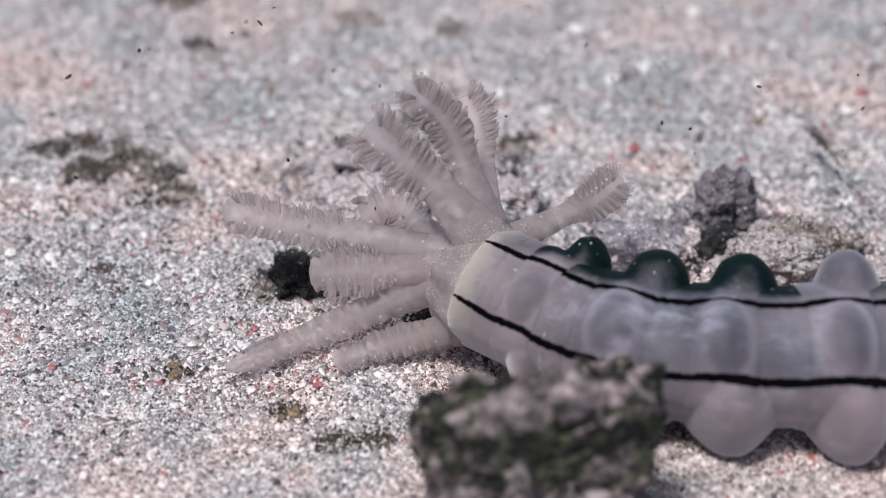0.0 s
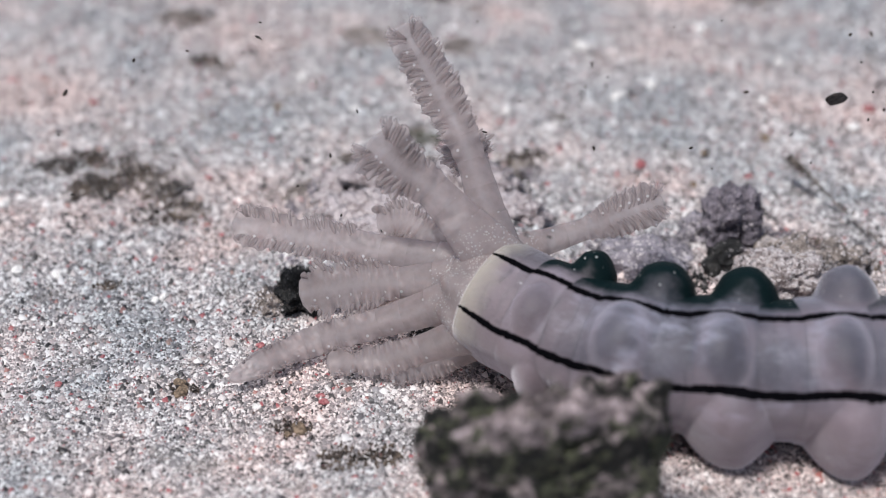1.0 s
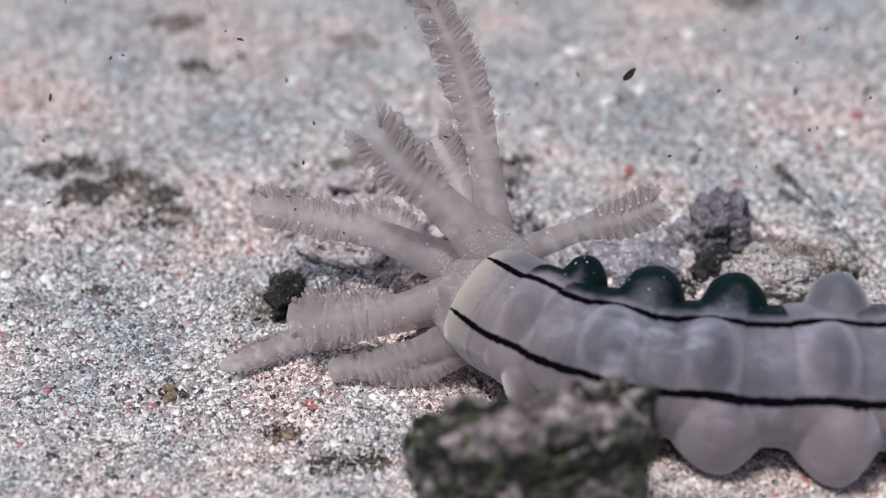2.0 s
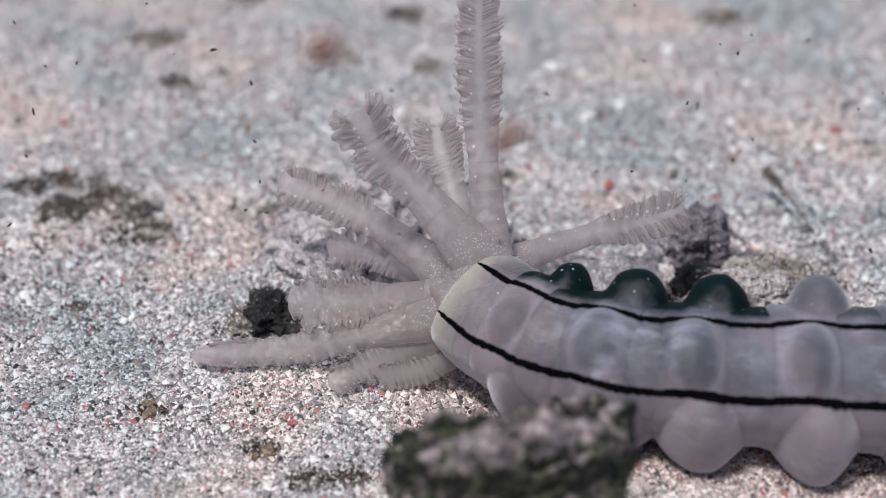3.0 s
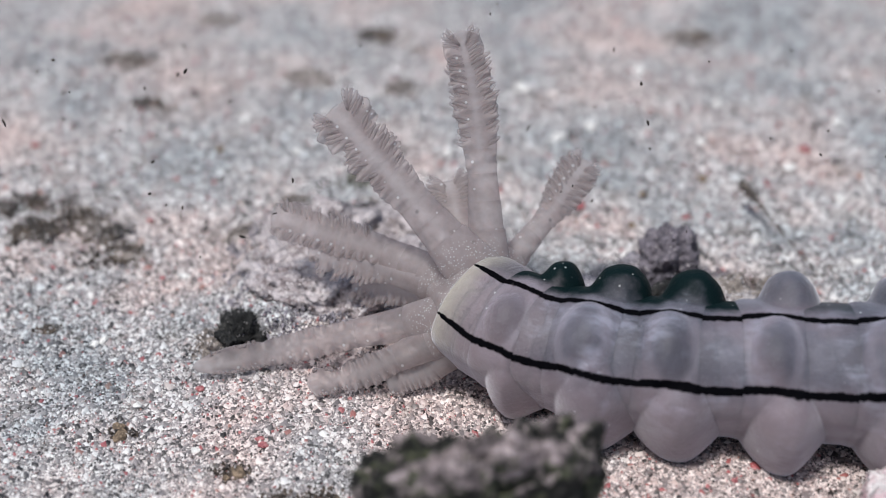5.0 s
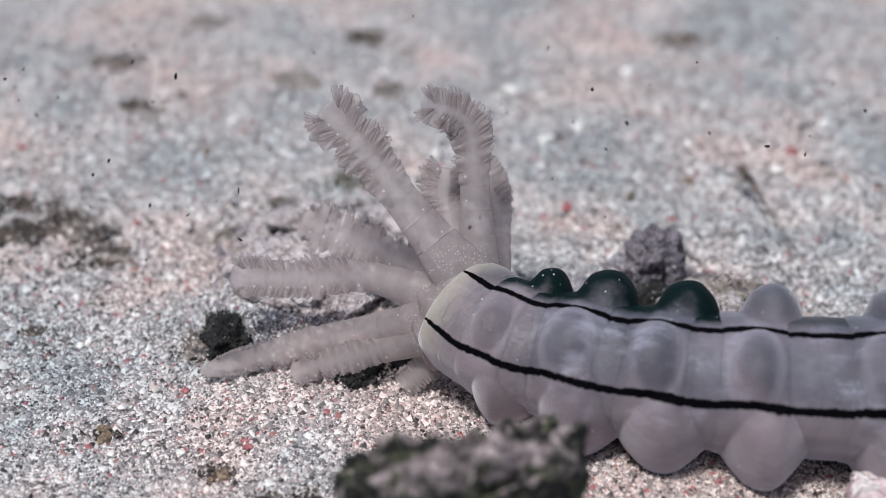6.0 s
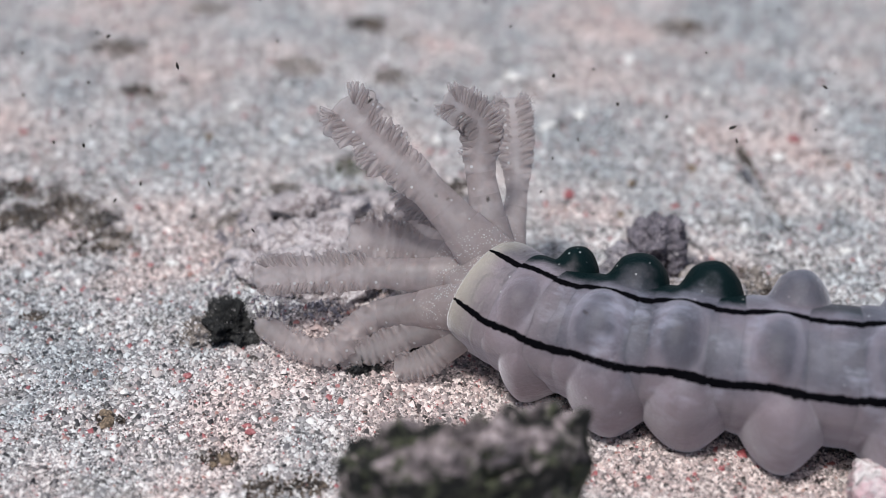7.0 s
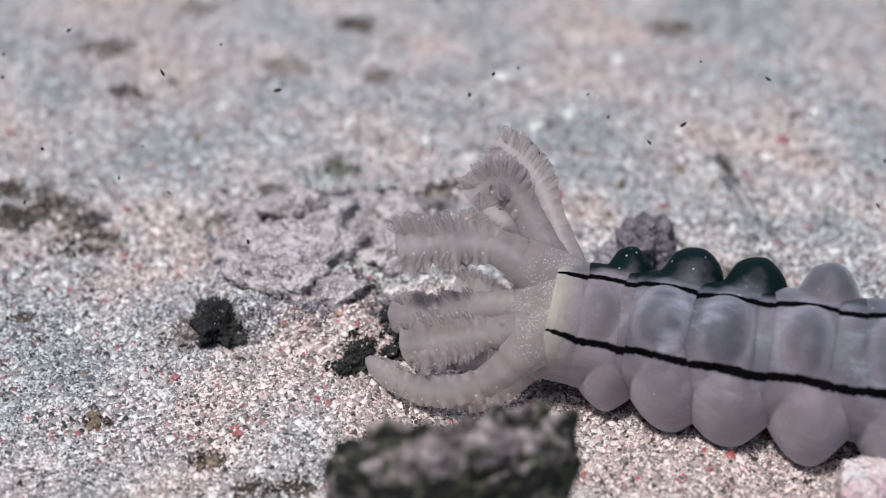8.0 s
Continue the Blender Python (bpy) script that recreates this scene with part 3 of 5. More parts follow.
def weed_crumbs():
    """Fine dark crumbs and fibres strewn over the sand, thickest where the current drops them."""
    rng = random.Random(77)
    verts, faces = [], []
    n = 0
    while n < 900:
        x, y = rng.uniform(-0.085, 0.1), -0.08 + 0.2 * rng.random() ** 1.3
        if noise.noise(Vector((x * 45, y * 45, 5.5))) + 0.5 * noise.noise(Vector((x * 110, y * 110, 2.5))) < rng.uniform(-0.1, 0.55):
            continue
        ln, wd, a = rng.uniform(0.15, 0.5) * MM, rng.uniform(0.08, 0.24) * MM, rng.uniform(0, 6.283)
        if rng.random() < 0.16:
            ln, wd = ln * 2.6, wd * 0.45
        d, s = Vector((math.cos(a), math.sin(a), rng.uniform(-0.2, 0.3))), Vector((-math.sin(a), math.cos(a), 0))
        c = Vector((x, y, swell(x, y) + rng.uniform(0.25, 0.5) * MM))
        k = len(verts)
        verts += [c - d * ln, c + s * wd, c + d * ln, c - s * wd, c + Vector((0, 0, wd)), c - Vector((0, 0, wd))]
        faces += [(k + i, k + (i + 1) % 4, k + 4) for i in range(4)] + [(k + (i + 1) % 4, k + i, k + 5) for i in range(4)]
        n += 1
    tagged(new("weed_crumbs", mesh_of("weed_crumbs", verts, faces, CRUMB, False)), "dark weed crumbs and fibres strewn over sand", "debris", kind="stuff")


weed_crumbs()


def bent_rod(pts, radii, sides=7):
    """A thin rod through the points."""
    rings = []
    for k, c in enumerate(pts):
        d = (pts[min(k + 1, len(pts) - 1)] - pts[max(k - 1, 0)]).normalized()
        a = d.orthogonal().normalized()
        b = d.cross(a)
        rings.append(np.array([c + (a * math.cos(g) + b * math.sin(g)) * radii[k] for g in np.linspace(0, 2 * math.pi, sides, endpoint=False)]))
    return tube(rings)


def make_twig():
    """A thin weed stem with a bushy head, along z from its foot."""
    rng = random.Random(9)
    top = 30 * MM
    v, f = bent_rod([Vector((0.5 * math.sin(q * 5) * MM, 0.4 * math.cos(q * 7) * MM, q * top)) for q in np.linspace(0, 1, 14)],
                    [(0.10 + 0.3 * q ** 4 + 0.03 * math.sin(q * 40)) * MM for q in np.linspace(0, 1, 14)])
    twig = tagged(new("weed_stem", mesh_of("weed_stem", v, f, TWIG)), "thin brown weed stem with a bushy head", "seaweed")
    verts, faces = [], []
    for i in range(150):
        q = 1 - abs(rng.gauss(0, 0.12)) if i < 120 else rng.uniform(0.1, 0.9)
        a = Vector((0, 0, q * top))
        d = Vector((rng.uniform(-1, 1), rng.uniform(-1, 1), rng.uniform(-0.6, 0.8))).normalized()
        ln = rng.uniform(0.4, 1.6 if q > 0.7 else 0.8) * MM
        bv, bf = bent_rod([a, a + d * ln * 0.6, a + d * ln + Vector((0, 0, 0.3 * MM))], [0.17 * MM, 0.15 * MM, 0.06 * MM], 4)
        k0 = len(verts)
        verts.extend(bv)
        faces.extend([tuple(k + k0 for k in t) for t in bf])
    tagged(part("tuft", mesh_of("tuft", verts, faces, TWIG), twig, "bushy brown tuft"), kind="stuff")
    return twig


def make_speck(size, mat, seed, label):
    rng = random.Random(seed)
    bm = bmesh.new()
    bmesh.ops.create_icosphere(bm, subdivisions=2, radius=size * MM / 2)
    sx, sy = rng.uniform(1.2, 2.6), rng.uniform(0.3, 0.7)
    for v in bm.verts:
        v.co *= 1 + 0.6 * noise.noise(v.co * (1600 / size) + Vector((seed, 0, 0)))
        v.co.x *= sx
        v.co.y *= sy
    me = bpy.data.meshes.new("speck")
    bm.to_mesh(me)
    bm.free()
    me.materials.append(mat)
    return tagged(new("drifting_speck", me), label, "debris", "specks adrift in the water")


# ---------------------------------------------------------------- the animal
FACE = Vector((0.0, -0.84, 0.54))
animal = tagged(new("sea_cucumber"), "grey translucent black-striped sea cucumber with feathery tentacles on sand", "sea cucumber")
animal.location = (0.05, -0.03, 0.0)


def frame_on(a, b, up):
    """A pose at a, with z towards b and y as near to up as may be."""
    z = (b - a).normalized()
    x = up.cross(z).normalized()
    return Matrix.Translation(a) @ Matrix((x, z.cross(x), z)).transposed().to_4x4()


def ring_mesh(name, length, radius, material, pods=(), dive=0.5 * MM, lift=0.0, taper=None, nu=40, nt=96, seed=0, place=0.0):
    """A piece of body wall along z, centred; pods: (degrees, place, half width, half length, height)."""
    rings = []
    th = np.linspace(0, 2 * math.pi, nt, endpoint=False)
    for u in np.linspace(-0.5, 0.5, nu):
        z = u * length
        r = np.full(nt, radius + lift - dive * smoothstep(0.18 if pods else 0.26, 0.44 if pods else 0.5, abs(u)))
        if taper:
            r = r * taper(u)
        low = (np.degrees(th) + 180) % 360 - 180
        r = r * (1 - 0.17 * smoothstep(14, -28, low) * smoothstep(-150, -100, low))
        for deg, mid, hw, hl, h in pods:
            da = (np.degrees(th) - deg + 180) % 360 - 180
            d2 = (np.radians(da) * radius / hw) ** 2 + ((z - mid) / hl) ** 2
            round_top = np.clip(1 - d2 * 0.78, 0.0, 1) ** 0.62 * smoothstep(1.35, 0.5, d2)
            dome = h * (round_top if deg > 100 else np.cos(np.clip(np.sqrt(d2) / 1.2, 0.0, 1.0) * math.pi / 2) ** 0.9)
            if deg < 20:
                dome = h * np.cos(np.clip(np.sqrt(d2) / 1.3, 0.0, 1.0) * math.pi / 2) ** 0.88
            r = r + dome + 0.1 * h * np.exp(-d2 * 0.5)
        r = r * (1 + 0.006 * np.array([noise.noise(Vector((math.cos(a) * 2.1, math.sin(a) * 2.1, z * 160 + seed * 9))) for a in th]))
        rings.append(np.stack([-np.cos(th) * r, np.sin(th) * r, np.full(nt, z)], 1))
    v, f = tube(rings)
    me = mesh_of(name, v, f, material)
    rest = me.attributes.new("rest", "FLOAT_VECTOR", "POINT")
    rest.data.foreach_set("vector", np.array([(p[0], p[1], p[2] + place) for p in v], dtype=np.float32).ravel())
    return me


STEP = 0.0155
NECKS = (0.42, 0.56, 0.7, 0.82, 1.25, 1.5, 1.75, 2.3, 2.5, 2.7, 3.3, 3.5, 3.7, 4.28, 4.5, 4.72, 5.28, 5.5, 5.72)


def body_parts():
    """Head, pod rings and the sliding necks between them, front to back."""
    rng = random.Random(4)
    radii = (10.9, 11.0, 11.3, 11.7, 12.1, 12.3)
    rings, necks = [], []
    for k, rad in enumerate(radii):
        pods = []
        big = 0.72 if k == 0 else 1.0
        for deg, place, wide, long, h in ((54, 0, 5.8, 3.5, rng.uniform(1.7, 2.2)), (127, 3.4, 5.2, 5.0, 4.6), (-15, 2.6, 11.0, 5.0, 4.8), (199, 2.0, 5.5, 5.2, 3.6)):
            a, b, c = (rng.uniform(0.93, 1.07) * big for _ in range(3))
            if deg == -15:
                deg = (-44, -42, -41, -40, -40, -40)[k]
                if k == 0:
                    wide, long = wide * 1.1, long * 1.1
                h *= (0.85, 0.85, 0.9, 1.0, 1.0, 1.0)[k]
            pods.append((deg + rng.uniform(-3, 3), (place + rng.uniform(-0.6, 0.6)) * MM, wide * a * MM, long * b * MM, h * c * MM))
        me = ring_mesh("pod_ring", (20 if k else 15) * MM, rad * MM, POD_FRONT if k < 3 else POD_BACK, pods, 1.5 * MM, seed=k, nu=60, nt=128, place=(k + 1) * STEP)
        rings.append(part("pod_ring", me, animal))
    for u in NECKS:
        rad = float(np.interp(u, range(1, 7), radii))
        me = ring_mesh("body_ring", (8.5 + 1.1 * u if u > 0.9 else 5.5) * MM, (rad - 0.08) * MM, SKIN_HEAD if u < 0.9 else SKIN_FRONT if u < 4 else SKIN_BACK, (), 0.3 * MM, 0.0, seed=int(u * 4) + 20, nu=20, place=u * (0.0115 if u < 0.9 else STEP))
        necks.append(part("body_ring", me, animal))
    me = ring_mesh("collar", 8 * MM, 11.0 * MM, SKIN_HEAD, (), 0.9 * MM, 0.0,
                   lambda u: 0.76 + 0.24 * math.sin((u + 0.5) * math.pi / 2) ** 0.8, seed=50, place=0.004)
    for v in me.vertices:
        v.co.z += 4.0 * MM
    collar = part("collar", me, animal, "cream yellow collar behind the tentacles")
    tail = part("tail", ring_mesh("tail", 50 * MM, 12.1 * MM, SKIN_BACK, [(d, p * MM, 5.2 * MM, 5 * MM, 3.6 * MM) for d in (55, 127, -15, 199) for p in (-8, 9)],
                                  0.9 * MM, 0.0, lambda u: 1 - 0.6 * max(0.0, u) ** 2, seed=60, place=7.5 * STEP), animal)
    lobes = []
    th = np.linspace(0, 2 * math.pi, 96, endpoint=False)
    for q in np.linspace(0, 1, 20):
        r = (9.4 * (1 - 0.42 * q) * max(0.0, 1 - q ** 5) ** 0.5 + 0.2) * MM * (1 + (0.02 + 0.09 * q) * np.cos(th * 9))
        lobes.append(np.stack([-np.cos(th) * r, np.sin(th) * r, np.full(96, (1.5 - 8.5 * q) * MM)], 1))
    v, f = tube(lobes[::-1])
    crown = part("crown", mesh_of("crown", v, f, CROWN), animal, "white-flecked crown where the tentacles join")
    return collar, rings, necks, tail, crown


def lobe_mesh(name, length, width, thick, material, seed, tip=False, pad=0.0, root=0.0, ruffle=0.0):
    """A flat fleshy piece along z, open at its ends, or rounded at its tip; width and thick: functions of 0 to 1; root: how far it reaches back into the crown."""
    n, rings = 20, []
    th = np.linspace(0, 2 * math.pi, n, endpoint=False)
    for u in np.linspace(0, 1, 16):
        cap = math.sqrt(max(0.0, 1 - max(0.0, (u - 0.35) / 0.65) ** 2.2)) + 0.05 if tip else 1.0
        edge = 1 + 0.05 * ruffle * math.sin(u * math.pi) * math.sin(u * 13 + seed)
        w, t = width(u) / 2 * cap * edge, thick(u) / 2 * min(1.0, cap + 0.15)
        sharp = 1.0 + 0.9 * min(1.0, max(0.0, 1 - thick(u) / width(u) * 1.25))
        keel = np.sign(np.sin(th)) * np.abs(np.sin(th)) ** sharp
        wave = 0.0007 * ruffle * math.sin(u * math.pi) * np.abs(np.cos(th)) ** 3 * np.sin(u * 9 + seed + 2 * np.cos(th))
        rings.append(np.stack([np.cos(th) * w, keel * t + wave, np.full(n, -pad - root * (1 - u) + u * (length + 2 * pad))], 1))
    v, f = tube(rings, (False, tip))
    return mesh_of(name, v, f, material)


def fringe_mesh(name, length, width, thick, material, digit, seed, tip=False, sides=(1.0, 1.0), root=0.1):
    """Feathered fingers: each springs beside the midrib, lies as a rib on the blade and curls free past its edge."""
    rng = random.Random(seed)
    verts, faces = [], []
    count = max(2, round(length / (0.9 * MM)))
    roots = [(s, (i + rng.uniform(0.35, 0.65)) / count, 0.0) for s in (-1, 1) for i in range(count)]
    if tip:
        roots = [(s, u * 0.62, 0.0) for s, u, _ in roots] + [(s, 0.62, a) for s in (-1, 1) for a in (0.25, 0.55, 0.85, 1.15)]
    for s, u, ahead in roots:
        if rng.random() < 0.05:
            continue
        w = width(u) / 2
        free = digit * rng.uniform(0.35, 0.8) * (sides[0] if s < 0 else sides[1]) * (0.45 if tip else 1.0)
        total = (1.0 - root) * w + free
        hook, lift = rng.uniform(-0.5, 0.9), rng.uniform(-0.3, 0.9)
        c, way = Vector((s * root * w, thick * 0.26, u * length)), ahead + rng.uniform(0.62, 0.8) * (1 - ahead)
        path = [c.copy()]
        for k in range(7):
            q = (k + 1) / 7
            bend = way - 0.5 * q * (1 - ahead) if q < 0.7 else way - 0.35 * (1 - ahead) + hook * (q - 0.7) * 3.0
            c = c + Vector((s * math.cos(bend), 0, math.sin(bend))) * (total / 7)
            c.y = thick * 0.26 * (1 - q) + free * lift * max(0.0, q - 0.6) ** 2 * 2.5
            path.append(c.copy())
        rad = rng.uniform(0.28, 0.4) * MM
        loops = []
        for k, c in enumerate(path):
            d = (path[min(k + 1, 7)] - path[max(k - 1, 0)]).normalized()
            side = d.cross(Vector((0.05, 1, 0.1))).normalized()
            other = d.cross(side)
            rr = rad * (0.5, 0.85, 1.0, 1.1, 1.1, 1.05, 0.9, 0.4)[k]
            loops.append(np.array([c + side * rr * math.cos(g) + other * rr * 0.7 * math.sin(g) for g in (0, 1.0472, 2.0944, 3.1416, 4.1888, 5.236)]))
        dv, df = tube(loops)
        k0 = len(verts)
        verts.extend(dv)
        faces.extend([tuple(i + k0 for i in f) for f in df])
    return mesh_of(name, verts, faces, material)


SPLITS = (0.0, 0.3, 0.6, 0.9, 1.2, 1.5, 1.75, 2.0, 2.25, 2.5, 3.0)


def tentacle(lengths, widths, seed, digit, sides, bare, root, ragged):
    """Ten overlapping pieces, base to tip, fringed from piece number bare on; lengths in metres, widths and digit in millimetres."""
    w0, w1, w2 = (v * MM for v in widths)

    def width(g):
        wavy = 1 + smoothstep(0.35, 0.6, g) * ragged * (0.2 * noise.noise(Vector((g * 7, seed * 0.37, 0.5))) + 0.16 * noise.noise(Vector((g * 21, seed * 0.37, 3.5))))
        return wavy * float(np.interp(g, (0, 0.12, 0.3, 0.42, 0.6, 0.85, 1), (w0 * 1.65, w0 * 1.15, w0 * 0.95, w0 * 0.5 + w1 * 0.45, w1, w2, w2 * 0.95)))

    def thick(g):
        return w0 * float(np.interp(g, (0, 0.15, 0.3, 0.45, 0.7, 1), (0.85, 0.6, 0.45, 0.24, 0.15, 0.11)))

    pieces = []
    for k, ln in enumerate(lengths):
        pad = 0.015 * ln

        def wide(u, k=k):
            return width((SPLITS[k] + u * (SPLITS[k + 1] - SPLITS[k])) / 3)

        def deep(u, k=k):
            return thick((SPLITS[k] + u * (SPLITS[k + 1] - SPLITS[k])) / 3)

        name, label = (("stalk", "smooth milky tentacle stalk"), ("blade", "flat translucent tentacle blade"), ("blade_tip", "rounded translucent tentacle tip"))[0 if k < 3 else 1 if k < 9 else 2]
        ob = part(name, lobe_mesh(name, ln, wide, deep, STALK_BASE if k < 1 else STALK if k < bare else BLADE, seed + k, k == 9, pad, 4.5 * MM if k == 0 else 0.0, 0.0 if k < 3 else 1.0), animal, label)
        if k >= bare:
            tagged(part("fringe", fringe_mesh("fringe", ln, wide, deep(0.5), FRINGE, digit * MM, seed + 10 + k, k == 9, sides, root), ob, "feathery curled finger fringe"), kind="stuff")
        pieces.append(ob)
    return pieces


# ---------------------------------------------------------------- what moves
def motions():
    collar, rings, necks, tail, crown = body_parts()
    BODY = [
        (0, (4.9, -29.7), (15.7, -37.1), (26.9, -44.7), (40.7, -47.7), (56.6, -48.1), (74.1, -47.2), (91.2, -46.3)),
        (0.5, (4.8, -29.0), (15.8, -37.1), (26.8, -44.6), (39.9, -47.7), (55.8, -48.1), (73.2, -47.2), (90.3, -46.3)),
        (1, (5.4, -28.5), (15.7, -36.3), (27.0, -43.5), (40.0, -46.7), (55.5, -47.6), (73.0, -47.0), (90.1, -46.5)),
        (1.5, (5.8, -28.6), (15.8, -36.3), (27.1, -43.4), (40.0, -47.0), (55.6, -48.1), (72.8, -48.1), (90.0, -48.1)),
        (3, (8.7, -25.2), (17.2, -33.6), (28.6, -39.9), (41.3, -43.0), (56.8, -44.4), (73.0, -45.2), (90.2, -46.0)),
        (3.5, (9.7, -23.4), (18.3, -31.6), (30.3, -37.0), (42.5, -40.1), (57.7, -41.6), (74.2, -42.3), (91.2, -43.2)),
        (4, (10.8, -20.9), (19.6, -29.0), (30.3, -34.4), (42.1, -37.2), (57.5, -38.6), (73.8, -39.2), (90.9, -39.8)),
        (4.5, (12.2, -18.9), (21.1, -26.7), (32.0, -32.2), (43.0, -34.9), (58.8, -36.5), (74.6, -38.4), (91.7, -40.6)),
        (6, (13.9, -21.0), (21.8, -28.7), (32.0, -33.7), (44.0, -38.1), (57.4, -40.6), (76.3, -42.7), (93.2, -44.6)),
        (6.5, (14.8, -20.3), (22.9, -28.2), (33.5, -33.5), (45.0, -37.3), (58.2, -41.1), (76.3, -44.0), (93.3, -46.9)),
        (7, (17.5, -19.1), (25.7, -26.2), (36.3, -32.5), (47.5, -36.2), (60.7, -39.8), (77.5, -43.5), (94.2, -47.3)),
        (7.5, (22.5, -19.7), (30.3, -25.1), (40.3, -29.6), (50.7, -34.6), (63.6, -37.8), (79.9, -42.1), (96.4, -46.4)),
        (8, (28.9, -26.4), (37.6, -28.3), (47.4, -31.2), (56.4, -34.8), (67.5, -37.6), (80.4, -41.5), (96.7, -46.5)),
    ]
    TENTACLE_A = [
        (0, (7.5, -25.6, 19.1), (3.2, -20.8, 29.3), (0.5, -18.7, 35.2), (-4.7, -17.7, 40.5)),
        (0.5, (7.5, -24.9, 19.1), (3.1, -18.7, 31.6), (-2.1, -15.3, 39.7), (-9.9, -13.6, 46.1)),
        (1, (7.6, -24.1, 19.5), (3.1, -17.6, 32.6), (-2.1, -13.3, 42.2), (-6.9, -10.5, 50.4)),
        (1.5, (8.1, -23.9, 20.0), (5.0, -17.5, 32.9), (0.1, -12.3, 44.0), (-5.6, -8.7, 53.3)),
        (3, (11.7, -20.9, 19.8), (10.5, -12.1, 33.4), (9.8, -6.8, 46.7), (9.7, -2.9, 58.4)),
        (3.5, (13.2, -19.2, 19.8), (12.4, -10.1, 34.0), (12.1, -6.0, 47.0), (11.7, -0.4, 60.1)),
        (4, (13.9, -16.9, 19.5), (13.9, -7.9, 33.6), (12.5, -3.8, 46.7), (12.4, 0.7, 57.9)),
        (4.5, (15.7, -15.1, 19.4), (14.8, -7.8, 33.5), (13.9, -2.4, 46.0), (12.4, 1.7, 56.6)),
        (5.2, (16.4, -16.0, 19.5), (15.6, -9.7, 32.9), (14.1, -5.4, 42.8), (11.4, -2.8, 50.8)),
        (6, (17.1, -17.0, 19.7), (16.5, -11.3, 32.0), (15.3, -7.9, 40.7), (9.1, -7.9, 44.1)),
        (6.5, (17.9, -16.5, 19.2), (16.2, -10.8, 31.4), (14.9, -7.7, 39.3), (8.7, -7.8, 42.7)),
        (7, (19.3, -15.2, 19.3), (17.0, -9.9, 30.7), (16.9, -7.4, 37.8), (12.3, -7.2, 41.7)),
        (7.5, (24.6, -16.4, 18.5), (20.6, -12.7, 27.3), (18.8, -9.7, 34.9), (16.0, -9.1, 39.6)),
        (8, (30.6, -22.7, 18.9), (25.7, -18.4, 28.4), (22.1, -17.3, 32.9), (17.5, -19.8, 32.3)),
    ]
    TENTACLE_B = [
        (0, (11.6, -21.1, 15.6), (20.8, -15.4, 17.2), (24.7, -12.7, 17.7), (29.1, -9.2, 19.5)),
        (0.5, (10.4, -20.4, 15.6), (20.9, -14.9, 16.8), (27.6, -11.9, 17.8), (33.0, -9.2, 18.3)),
        (1, (11.5, -19.8, 15.8), (22.7, -14.5, 16.7), (28.5, -11.6, 17.5), (35.2, -8.7, 18.5)),
        (1.5, (12.0, -19.8, 16.0), (22.8, -14.5, 16.9), (28.9, -11.8, 17.5), (35.2, -8.7, 18.6)),
        (3, (15.3, -16.8, 15.7), (29.0, -12.3, 18.3), (36.7, -9.7, 18.8), (44.5, -7.0, 19.9)),
        (3.5, (17.1, -15.4, 15.2), (31.3, -11.4, 17.1), (39.0, -8.6, 18.0), (47.4, -6.6, 19.0)),
        (4, (17.7, -12.9, 15.3), (30.9, -7.8, 16.8), (38.7, -5.2, 18.0), (46.3, -2.2, 19.4)),
        (4.5, (19.1, -11.1, 15.0), (29.2, -5.8, 16.7), (34.7, -3.0, 17.7), (40.4, 0.4, 19.8)),
        (5.2, (19.5, -11.9, 15.5), (25.4, -3.9, 21.5), (28.0, 0.4, 25.0), (30.7, 4.8, 28.5)),
        (6, (20.2, -12.8, 16.0), (21.3, -5.2, 21.1), (20.0, -1.0, 24.2), (18.8, 2.8, 26.7)),
        (6.5, (20.6, -12.1, 15.8), (21.5, -4.3, 21.3), (20.7, 0.5, 25.3), (19.8, 5.3, 29.3)),
        (7, (22.3, -10.8, 15.9), (23.9, -1.8, 23.2), (23.5, 3.1, 30.4), (23.1, 7.8, 34.5)),
        (7.5, (27.8, -11.6, 15.6), (27.6, -3.2, 21.9), (26.2, 1.3, 29.3), (23.9, 6.3, 37.4)),
        (8, (34.0, -17.7, 16.6), (31.0, -9.1, 23.0), (27.9, -3.8, 27.6), (22.4, 0.6, 30.7)),
    ]
